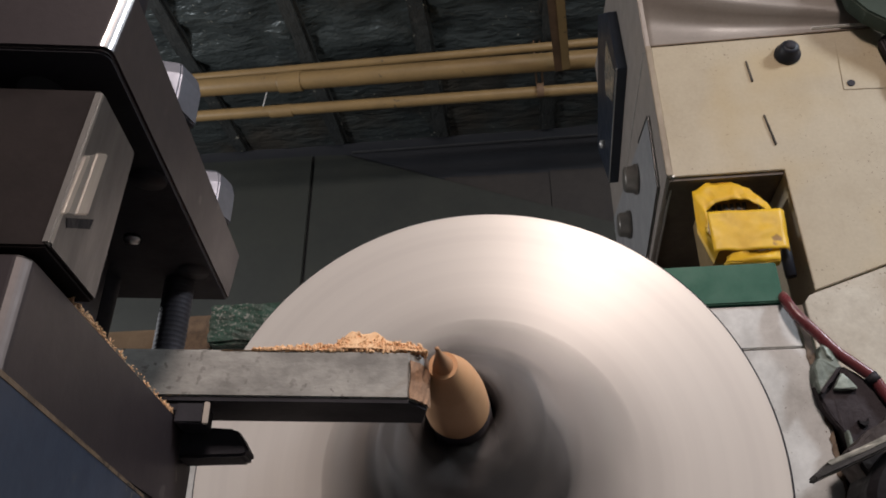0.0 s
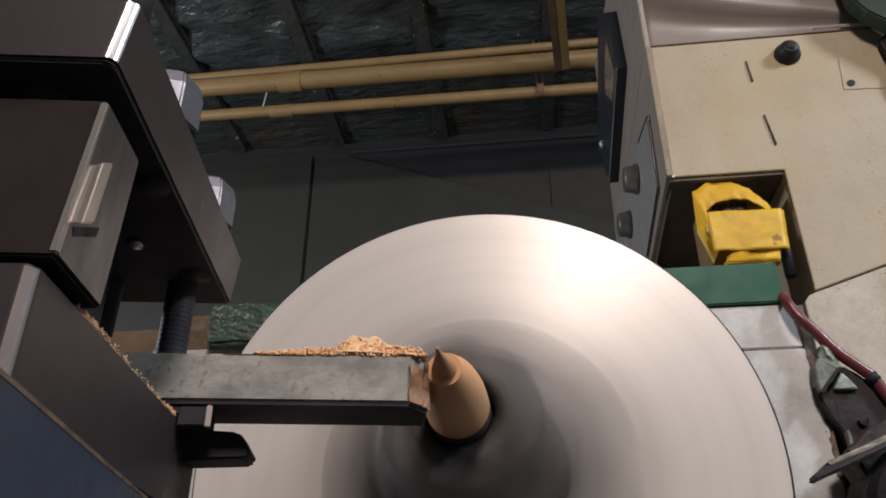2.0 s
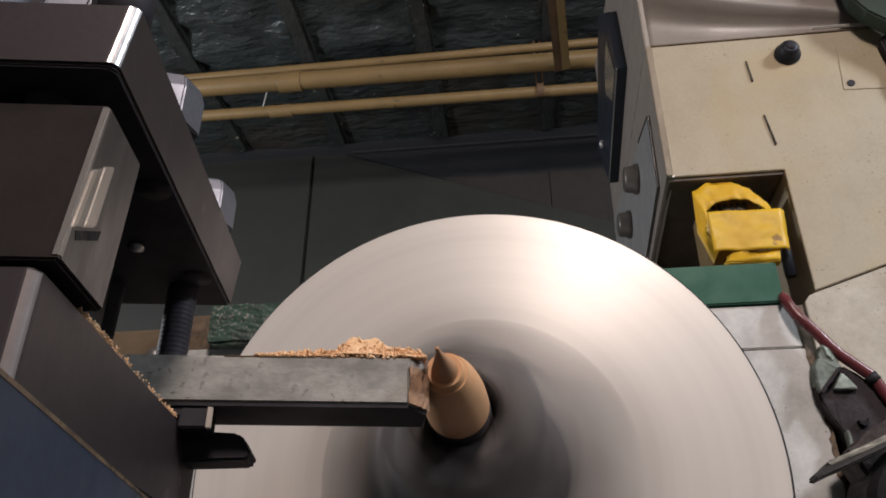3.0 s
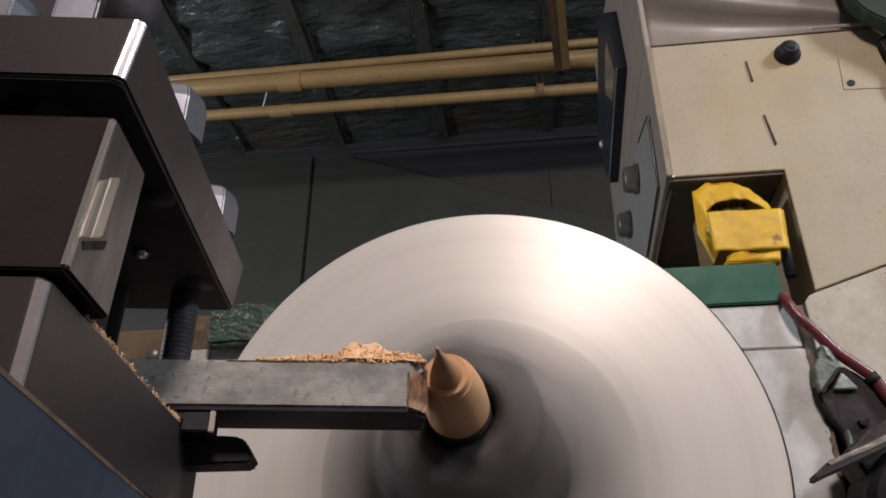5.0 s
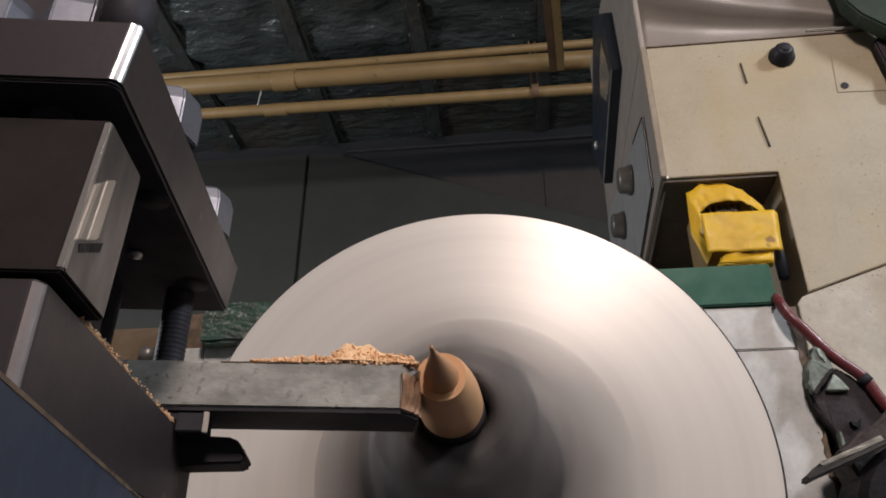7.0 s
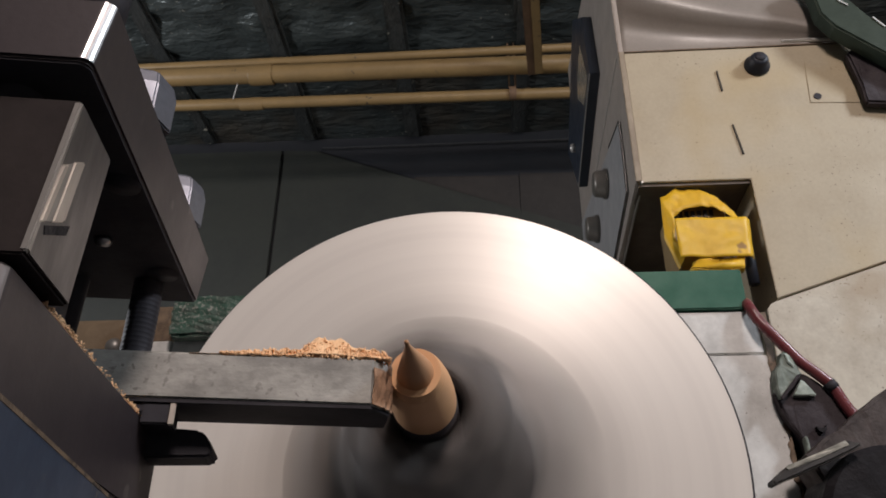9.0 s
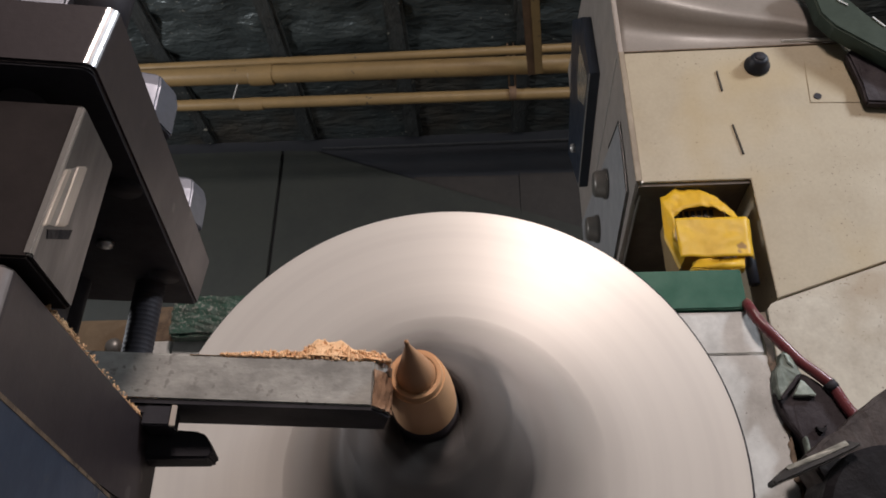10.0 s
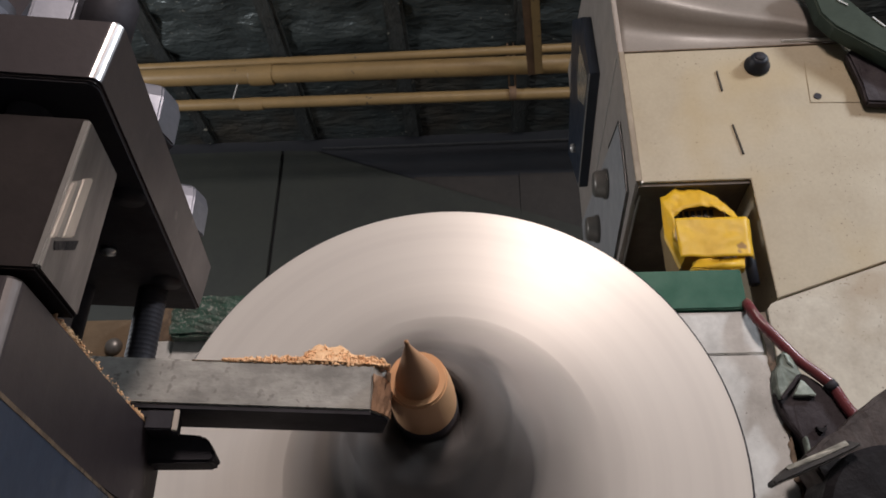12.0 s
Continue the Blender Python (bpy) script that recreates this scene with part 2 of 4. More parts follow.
def part(name, bm, material, parent=None, label="", smooth=False):
    """Links a bmesh as one mesh object under a thing or a part."""
    me = bpy.data.meshes.new(name)
    if parent is not None:
        bmesh.ops.translate(bm, verts=bm.verts, vec=-ORIGIN[parent.name])
    bmesh.ops.recalc_face_normals(bm, faces=bm.faces)
    bm.to_mesh(me)
    bm.free()
    for f in me.polygons:
        f.use_smooth = smooth
    me.materials.append(material)
    ob = new(name, me)
    if parent is not None:
        ob.parent = parent
        ORIGIN[ob.name] = ORIGIN[parent.name]
    if label:
        ob["label"] = label
    return ob


def bevelled(bm, width, segments=2):
    if width:
        bmesh.ops.bevel(bm, geom=[e for e in bm.edges if e.is_manifold and e.calc_face_angle(0) > 0.5], offset=width, segments=segments, affect="EDGES", clamp_overlap=True)
    return bm


def box(x0, x1, y0, y1, z0, z1, bevel=0.0, bm=None):
    own = bm is None
    b = bmesh.new()
    bmesh.ops.create_cube(b, size=1)
    for v in b.verts:
        v.co = Vector((x0 + (v.co.x + 0.5) * (x1 - x0), y0 + (v.co.y + 0.5) * (y1 - y0), z0 + (v.co.z + 0.5) * (z1 - z0)))
    bevelled(b, bevel)
    if own:
        return b
    join(bm, b)
    return bm


def join(bm, other):
    me = bpy.data.meshes.new("join")
    other.to_mesh(me)
    other.free()
    bm.from_mesh(me)
    bpy.data.meshes.remove(me)
    return bm


def prism(points, axis, a, b, bevel=0.0):
    """A polygon in the plane across axis, drawn out from a to b."""
    bm = bmesh.new()
    def at(p, d):
        return {"x": (d, p[0], p[1]), "y": (p[0], d, p[1]), "z": (p[0], p[1], d)}[axis]
    lo = [bm.verts.new(at(p, a)) for p in points]
    hi = [bm.verts.new(at(p, b)) for p in points]
    n = len(points)
    bm.faces.new(lo)
    bm.faces.new(hi[::-1])
    for i in range(n):
        bm.faces.new((lo[i], hi[i], hi[(i + 1) % n], lo[(i + 1) % n]))
    bmesh.ops.recalc_face_normals(bm, faces=bm.faces)
    return bevelled(bm, bevel)


def revolve(profile, steps=64, axis="y", centre=(0, 0, 0)):
    """A solid of revolution; profile rows are (along, radius)."""
    bm = bmesh.new()
    rows = []
    for along, r in profile:
        row = []
        if r < 1e-6:
            row = [bm.verts.new((0, along, 0))] * steps
        else:
            for i in range(steps):
                a = 2 * math.pi * i / steps
                row.append(bm.verts.new((r * math.cos(a), along, r * math.sin(a))))
        rows.append(row)
    for r0, r1 in zip(rows, rows[1:]):
        for i in range(steps):
            j = (i + 1) % steps
            vs = []
            for v in (r0[i], r0[j], r1[j], r1[i]):
                if v not in vs:
                    vs.append(v)
            if len(vs) > 2:
                bm.faces.new(vs)
    for row in (rows[0], rows[-1]):
        if len(set(row)) > 2:
            bm.faces.new(row)
    turn = {"y": Matrix.Identity(4), "z": Matrix.Rotation(math.pi / 2, 4, "X"), "x": Matrix.Rotation(-math.pi / 2, 4, "Z")}[axis]
    bmesh.ops.transform(bm, verts=bm.verts, matrix=Matrix.Translation(centre) @ turn)
    bmesh.ops.recalc_face_normals(bm, faces=bm.faces)
    return bm


def tube(points, radius, sides=14, fine=6):
    """A round tube along a smooth line through the points."""
    pts = [Vector(p) for p in points]
    line = []
    for i in range(len(pts) - 1):
        p0, p1, p2, p3 = pts[max(i - 1, 0)], pts[i], pts[i + 1], pts[min(i + 2, len(pts) - 1)]
        for k in range(fine):
            t = k / fine
            line.append(0.5 * ((2 * p1) + (p2 - p0) * t + (2 * p0 - 5 * p1 + 4 * p2 - p3) * t * t + (3 * p1 - p0 - 3 * p2 + p3) * t ** 3))
    line.append(pts[-1])
    bm = bmesh.new()
    rings = []
    for i, c in enumerate(line):
        d = (line[min(i + 1, len(line) - 1)] - line[max(i - 1, 0)]).normalized()
        side = d.cross(Vector((0.13, 0.21, 0.97))).normalized()
        up = side.cross(d)
        rings.append([bm.verts.new(c + radius * (math.cos(2 * math.pi * k / sides) * side + math.sin(2 * math.pi * k / sides) * up)) for k in range(sides)])
    for a, b in zip(rings, rings[1:]):
        for k in range(sides):
            bm.faces.new((a[k], a[(k + 1) % sides], b[(k + 1) % sides], b[k]))
    bm.faces.new(rings[0])
    bm.faces.new(rings[-1])
    return bm


def roughened(bm, amount, scale, cuts=0):
    if cuts:
        bmesh.ops.subdivide_edges(bm, edges=bm.edges, cuts=cuts, use_grid_fill=True)
    for v in bm.verts:
        v.co += Vector(noise.noise_vector(v.co * scale)) * amount
    return bm


# ---- the room ----
def build_room():
    tagged(part("floor", box(-3.2, 3.2, -3.2, 2.6, -0.1, 0, 0), FLOOR), "oil-stained grey concrete workshop floor", "floor", kind="structure")
    # three unseen walls close the room and act as reflectors
    tagged(part("wall_west", box(-3.2, -3.05, -3.2, 2.6, 0, Z0 + 1.7), PLASTER), "unseen plastered workshop wall, kept pale to bounce light", "wall", kind="structure")
    tagged(part("wall_east", box(3.05, 3.2, -3.2, 2.6, 0, Z0 + 1.7), PLASTER), "unseen plastered workshop wall, kept pale to bounce light", "wall", kind="structure")
    tagged(part("wall_south", box(-3.05, 3.05, -3.2, -3.05, 0, Z0 + 1.7), PLASTER), "unseen plastered workshop wall, kept pale to bounce light", "wall", kind="structure")
    tagged(part("wall_north", box(-3.05, 3.05, 1.724, 1.87, 0, Z0 + 1.7), WALL_DARK), "dark brown wall behind the lathe", "wall", kind="structure")
    bm = bmesh.new()
    nx, ny = 400, 220
    grid = [[bm.verts.new((-3.05 + 6.1 * i / nx, -3.05 + 4.775 * j / ny,
             Z0 + 1.30 + min(1.0, 0.15 + (ny - j) / 26) * (0.020 * noise.noise(Vector((i * 0.16, j * 0.33, 0))) + 0.011 * noise.noise(Vector((i * 0.30, j * 0.9, 3))) + 0.004 * noise.noise(Vector((i * 0.6, j * 1.9, 7)))))) for j in range(ny + 1)] for i in range(nx + 1)]
    for i in range(nx):
        for j in range(ny):
            bm.faces.new((grid[i][j], grid[i][j + 1], grid[i + 1][j + 1], grid[i + 1][j]))
    tagged(part("ceiling", bm, ROOF, smooth=True), "sagging dark foil lining under the roof", "ceiling", kind="structure")
    for x in (-1.65, -1.36, -1.07, -0.78, -0.49, -0.205, 0.085, 0.37, 0.66, 0.95):
        bm = box(x - 0.022, x + 0.022, -3.0, 1.715, Z0 + 1.287, Z0 + 1.325, 0.008)
        tagged(part("roof_batten", roughened(bm, 0.010, 11, 3), BATTEN), "dark dusty roof batten holding the foil lining", "batten", "roof battens", "structure")
    tagged(part("trim", box(-0.46, 0.30, 1.709, 1.719, Z0 + 1.2580, Z0 + 1.2625, 0.002), TRIM_DIM), "dark metal edge strip along the wall top", "trim", kind="structure")
    for p in ([(-1.30, -0.2), (-0.570, -0.2), (-0.570, 1.257), (-1.30, 1.262)],
              [(-0.563, -0.2), (0.26, -0.2), (0.26, 0.972), (-0.48, 1.252), (-0.563, 1.256)]):
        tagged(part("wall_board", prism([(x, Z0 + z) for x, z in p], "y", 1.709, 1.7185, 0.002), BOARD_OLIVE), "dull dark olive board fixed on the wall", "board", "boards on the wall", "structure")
    for x0, x1 in ((-0.20, 0.0765), (0.0785, 0.34)):
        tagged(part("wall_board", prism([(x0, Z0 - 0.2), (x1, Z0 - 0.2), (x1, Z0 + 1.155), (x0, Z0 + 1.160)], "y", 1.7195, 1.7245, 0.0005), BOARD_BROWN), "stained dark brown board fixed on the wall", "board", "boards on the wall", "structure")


def build_conduits():
    def conduit(y, z, r, label, collars, rise=0.0):
        """A conduit along x; z is its height at x = 0.1 and rise its slope."""
        def at(x):
            return Z0 + z + rise * (x - 0.1)
        c = thing("conduit_pipe", -1.6, y, Z0 + z, label, "pipe", "conduits under the roof")
        part("pipe", tube([(-1.7, y - 0.02, at(-1.7)), (-0.4, y, at(-0.4)), (0.9, y + 0.012, at(0.9))], r, 18, 3), PIPE_TAN, c, smooth=True)
        for x in collars:
            part("coupling", revolve([(-0.027, r * 0.9), (-0.027, r * 1.12), (-0.025, r * 1.15), (0.025, r * 1.15), (0.027, r * 1.12), (0.027, r * 0.9)], 24, "x", (x, y, at(x))), PIPE_TAN, c, "tan push-fit coupling")
    conduit(1.320, 1.1825, 0.0205, "thick tan plastic conduit strapped under the roof", (-0.51,))
    conduit(1.325, 1.2325, 0.0100, "thin tan plastic conduit behind the thick one", (), 0.0157)
    conduit(1.377, 1.147, 0.0130, "slim tan plastic conduit strapped under the roof", (-0.545,))
    s = thing("pipe_strap", 0.10, 1.28, Z0 + 1.2, "rusty brown strap holding the conduits to the roof", "strap")
    part("strap", roughened(prism([(0.066, 1.02), (0.086, 1.02), (0.112, 1.325), (0.090, 1.325)], "z", Z0 + 1.152, Z0 + 1.159, 0.001), 0.002, 30), RUST, s)
    part("inner_strip", roughened(prism([(0.082, 1.02), (0.100, 1.02), (0.123, 1.318), (0.106, 1.318)], "z", Z0 + 1.1485, Z0 + 1.1525, 0.001), 0.001, 30), PIPE_TAN, s, "paler tan strip on the strap")
    part("rod", tube([(0.106, 1.318, Z0 + 1.155), (0.106, 1.345, Z0 + 1.30)], 0.006, 10, 2), RUST, s)
    s = thing("pipe_clip", 0.055, 1.377, Z0 + 1.13, "dark steel clip round the slim conduit", "clip")
    ring = part("clip", revolve([(-0.008, 0.0132), (-0.008, 0.0165), (0.008, 0.0165), (0.008, 0.0132)], 20, "x", (0.057, 1.377, Z0 + 1.147)), RUST, s)
    for x in (0.050, 0.064):
        part("hanger", box(x - 0.002, x + 0.002, 1.375, 1.379, Z0 + 1.162, Z0 + 1.30), RUST, ring, "rusty flat hanger")
    w = thing("loose_wire", -0.57, 1.33, Z0 + 1.15, "short pale end of wire under the conduit", "wire")
    part("wire", tube([(-0.566, 1.327, Z0 + 1.166), (-0.572, 1.335, Z0 + 1.150), (-0.578, 1.345, Z0 + 1.137)], 0.0016, 8, 4), TRIM_WHITE, w, smooth=True)


# ---- the lathe ----
AX, AZ = -0.0235, Z0 + 0.0714     # the spindle axis runs along y


def build_headstock():
    h = thing("lathe_headstock", 0, 0.6, Z0 - 0.4, "white enamelled lathe headstock with green top beam", "lathe")
    part("lower_panel", box(-0.262, 0.1825, 0.50, 0.95, Z0 - 0.40, Z0 + 0.1839, 0.0008), WHITE, h)
    part("upper_panel", box(-0.2285, 0.178, 0.50, 0.95, Z0 + 0.1848, Z0 + 0.2158, 0.0008), WHITE, h)
    part("joint", box(-0.258, 0.174, 0.505, 0.94, Z0 + 0.18, Z0 + 0.19), SEAM_DARK, h)
    edge = [(0.1776 + 0.00013 * k + 0.0042 * noise.noise(Vector((0, k * 0.53, 4))), Z0 + 0.214 - 0.0036 * k) for k in range(40)] + [(0.1835, Z0 + 0.07), (0.1835, Z0 + 0.214)]
    part("grime", prism(edge, "y", 0.4990, 0.4997), GRIME, h, "brown grime along the panel edge")
    part("top_beam", box(-0.160, 0.172, 0.497, 0.62, Z0 + 0.2165, Z0 + 0.2465, 0.0009), GREEN, h, "glossy green enamelled beam")
    part("corner_panel", box(-0.262, -0.2290, 0.50, 0.95, Z0 + 0.1848, Z0 + 0.2030, 0.0008), WHITE, h)
    part("corner_cover", box(-0.262, -0.2300, 0.506, 0.62, Z0 + 0.2035, Z0 + 0.2330, 0.002), GRIME, h, "grimy brown cover over the corner")
    part("worn_cap", roughened(box(-0.2275, -0.162, 0.486, 0.4985, Z0 + 0.2010, Z0 + 0.2315, 0.002), 0.0013, 260, 9), GREEN_WORN, h, "chipped green casting lug")
    part("spindle", revolve([(0.30, 0.05), (0.505, 0.05)], 40, "y", (AX, 0.04, AZ)), BLACK, h, "dark spindle nose")
    b = thing("lathe_bed", 0, 0.2, 0, "dark greasy lathe bed and stand", "lathe bed")
    part("way", box(-0.16, -0.06, 0.02, 0.50, Z0 - 0.17, Z0 - 0.11, 0.004), GREASE, b)
    part("way", box(0.04, 0.14, 0.02, 0.50, Z0 - 0.17, Z0 - 0.11, 0.004), GREASE, b)
    part("bed_casting", box(-0.16, 0.14, 0.02, 0.495, Z0 - 0.40, Z0 - 0.1705, 0.006), GREASE, b)
    part("stand", box(-0.2, 0.2, 0.02, 0.95, 0, Z0 - 0.401, 0.01), GREEN, b, "green steel stand")
    o = thing("side_cover", -0.28, 0.55, Z0 + 0.1, "dusty brown cover beside the headstock", "cover")
    part("cover", box(-0.42, -0.268, 0.52, 0.80, Z0 - 0.3, Z0 + 0.230, 0.003), TAN_WOOD, o)
    part("bolt", revolve([(-0.006, 0.0), (-0.006, 0.004), (-0.002, 0.0065), (0.0, 0.0065)], 16, "y", (-0.2815, 0.52, Z0 + 0.207)), BARE_STEEL, o, "round zinc bolt head", True)


def build_control_box():
    c = thing("control_box", 0.13, 0.6, Z0 + 0.25, "cream enamelled lathe control box above the headstock", "control box")
    zt, zb = Z0 + 0.544, Z0 + 0.3885
    face = [(0.1368, zb), (0.2335, zb), (0.2335, Z0 + 0.270), (0.62, Z0 + 0.40), (0.62, zt), (0.1368, zt)]
    part("front_panel", prism(face, "y", 0.60, 0.98, 0.0006), CREAM, c)
    part("lower_panel", prism([(0.2200, Z0 - 0.15), (0.62, Z0 - 0.15), (0.62, Z0 + 0.3985), (0.2345, Z0 + 0.2685), (0.2280, Z0 + 0.2660), (0.2235, Z0 + 0.2600)], "y", 0.6005, 0.98, 0.0006), CREAM_DIRTY, c, "stained cream lower panel")
    part("pedestal", box(0.26, 0.60, 0.62, 0.96, 0, Z0 - 0.151, 0.004), PANEL_GREY, c, "plain grey pedestal")
    part("niche_back", box(0.10, 0.2340, 0.80, 0.98, Z0 + 0.22, zb - 0.001), NICHE_SHADE, c, "dark back of the open niche")
    part("niche_floor", box(0.10, 0.2050, 0.5985, 0.80, Z0 + 0.2470, Z0 + 0.2945), NICHE_SHADE, c, "dark floor of the niche")
    # the hood over the top edge: lip set back, shaped to give a shaded band
    levels = [0, 0.10, 0.20, 0.27, 0.32, 0.37, 0.43, 0.55, 0.7, 0.85, 1.0]
    def hood_bow(v, u):
        k = max(0.0, min(1.0, (v - 0.22) / 0.20))
        return 0.026 * (1 - k * k * (3 - 2 * k)) * (1 - 0.75 * u)
    bm = bmesh.new()
    rows = []
    for i in range(25):
        u = i / 24
        x = 0.137 + 0.2273 * u
        top = 0.002 + 0.223 * (1 - u) ** 0.80 * (1 - 0.22 * math.sin(math.pi * u))
        rows.append([bm.verts.new((x, 0.597 + d + hood_bow(v, u), zt + 0.001 + top * v)) for d in (0.0, 0.006) for v in levels])
    for a, b in zip(rows, rows[1:]):
        for k in range(21):
            if k != 10:
                bm.faces.new((a[k], a[k + 1], b[k + 1], b[k]))
        for k, l in ((0, 11), (10, 21)):
            bm.faces.new((a[k], a[l], b[l], b[k]))
    bm.faces.new(rows[0][:11] + rows[0][11:][::-1])
    bm.faces.new(rows[-1][:11] + rows[-1][11:][::-1])
    part("hood", bm, HOOD, c, "pale bowed sheet-metal hood", True)
    part("hood_seam", box(0.137, 0.364, 0.5985, 0.60, zt - 0.0009, zt + 0.0003), GRIME, c)
    part("hood_rim", box(0.29, 0.363, 0.5945, 0.598, zt + 0.001, zt + 0.004, 0.001), TRIM_WHITE, c, "bright worn rim")
    for x0, z0, x1, z1 in ((0.2234, 0.5146, 0.2246, 0.4898), (0.2276, 0.4489, 0.2314, 0.4152)):
        p = [(x0 - 0.0007, Z0 + z0), (x0 + 0.0006, Z0 + z0), (x1 + 0.0009, Z0 + z1), (x1 - 0.0007, Z0 + z1)]
        part("slot", prism(p, "y", 0.5985, 0.602), SEAM_DARK, c, "narrow dark slot")
    pl = part("plug", revolve([(0.0, 0.0122), (-0.003, 0.0122), (-0.005, 0.0092), (-0.011, 0.0086), (-0.0135, 0.0066), (-0.0140, 0.0)], 28, "y", (0.2625, 0.60, Z0 + 0.519)), RUBBER, c, "black rubber plug", True)
    part("recess", revolve([(-0.0148, 0.0), (-0.0148, 0.0045), (-0.0137, 0.0050), (-0.0137, 0)], 20, "y", (0.2625, 0.60, Z0 + 0.519)), BLACK, pl, smooth=True)
    part("side_panel", prism([(0.60, zb), (0.98, Z0 + 0.354), (0.98, Z0 + 0.86), (0.60, Z0 + 0.76)], "x", 0.1315, 0.1365, 0.001), PANEL_GREY, c, "grey side panel facing the operator")
    # thin liner that paints the overhang's underside as shaded
    part("niche_roof", box(0.134, 0.2330, 0.603, 0.80, zb - 0.003, zb - 0.0003), NICHE_SHADE, c, "dark liner under the niche roof, painted as shade")
    # pale strips painted for glints on worn edges, display and the plate with the knobs on the side
    part("upper_trim", prism([(0.610, Z0 + 0.5450), (0.610, Z0 + 0.5470), (0.975, Z0 + 0.5390), (0.975, Z0 + 0.5370)], "x", 0.1307, 0.1318), TRIM_WHITE, c)
    part("lower_trim", prism([(0.5988, zb - 0.0012), (0.5988, zb + 0.0010), (0.975, Z0 + 0.3550), (0.975, Z0 + 0.3525)], "x", 0.1362, 0.1378), TRIM_WHITE, c)
    part("corner_strip", box(0.1312, 0.1366, 0.5978, 0.5996, zb, zt, 0.0006), CORNER_BROWN, c, "brown rubbed corner strip")
    rim = [(0.631, Z0 + 0.482), (0.636, Z0 + 0.401), (0.80, Z0 + 0.378), (0.97, Z0 + 0.36), (0.97, Z0 + 0.565), (0.70, Z0 + 0.50)]
    plate = part("knob_plate", prism(rim, "x", 0.1294, 0.1313, 0.0008), PLATE_GREY, c, "grey plate with a black border")
    for (ya, za), (yb, zc) in ((rim[0], rim[1]), (rim[1], rim[2]), (rim[2], rim[3]), (rim[5], rim[0])):
        d = Vector((yb - ya, zc - za)).normalized() * 0.0011
        part("border", prism([(ya + d.y, za - d.x), (ya - d.y, za + d.x), (yb - d.y, zc + d.x), (yb + d.y, zc - d.x)], "x", 0.1287, 0.1292), INK, plate)
    for y, z in ((0.735, 0.476), (0.825, 0.470)):
        part("knob", revolve([(0.0, 0.017), (-0.003, 0.0175), (-0.005, 0.0155), (-0.013, 0.0145), (-0.015, 0.012), (-0.015, 0.0)], 24, "x", (0.1290, y, Z0 + z)), KNOB, plate, "grey-brown turning knob", True)
    bez = part("display", prism([(0.722, Z0 + 0.717), (0.708, Z0 + 0.6124), (0.893, Z0 + 0.575), (0.975, Z0 + 0.690), (0.800, Z0 + 0.790)], "x", 0.1193, 0.1313, 0.0008), SCREEN_BLUE, c, "dark blue display housing")
    part("window", prism([(0.757, Z0 + 0.703), (0.724, Z0 + 0.6200), (0.772, Z0 + 0.6170), (0.818, Z0 + 0.666), (0.800, Z0 + 0.692)], "x", 0.1188, 0.1195), WINDOW_TAN, bez)
    part("edge_strip", prism([(0.7095, Z0 + 0.6127), (0.892, Z0 + 0.5757), (0.892, Z0 + 0.5772), (0.7095, Z0 + 0.6143)], "x", 0.1187, 0.1198), TRIM_WHITE, bez)
    part("push_button", revolve([(0, 0.006), (-0.006, 0.006), (-0.008, 0.0)], 16, "x", (0.1193, 0.889, Z0 + 0.637)), TRIM_WHITE, bez, smooth=True)
    # hinge plate on the front
    pt = part("hinge_plate", prism([(0.3035, Z0 + 0.4715), (0.372, Z0 + 0.4685), (0.372, Z0 + 0.520), (0.309, Z0 + 0.529), (0.305, Z0 + 0.487)], "y", 0.5993, 0.600, 0.0003), CREAM, c)
    # black disc laid on the plate for the hole's darkness
    part("screw_hole", revolve([(-0.0008, 0.0), (-0.0008, 0.0036), (0.0005, 0.0036)], 16, "y", (0.3114, 0.5993, Z0 + 0.4784)), BLACK, pt)


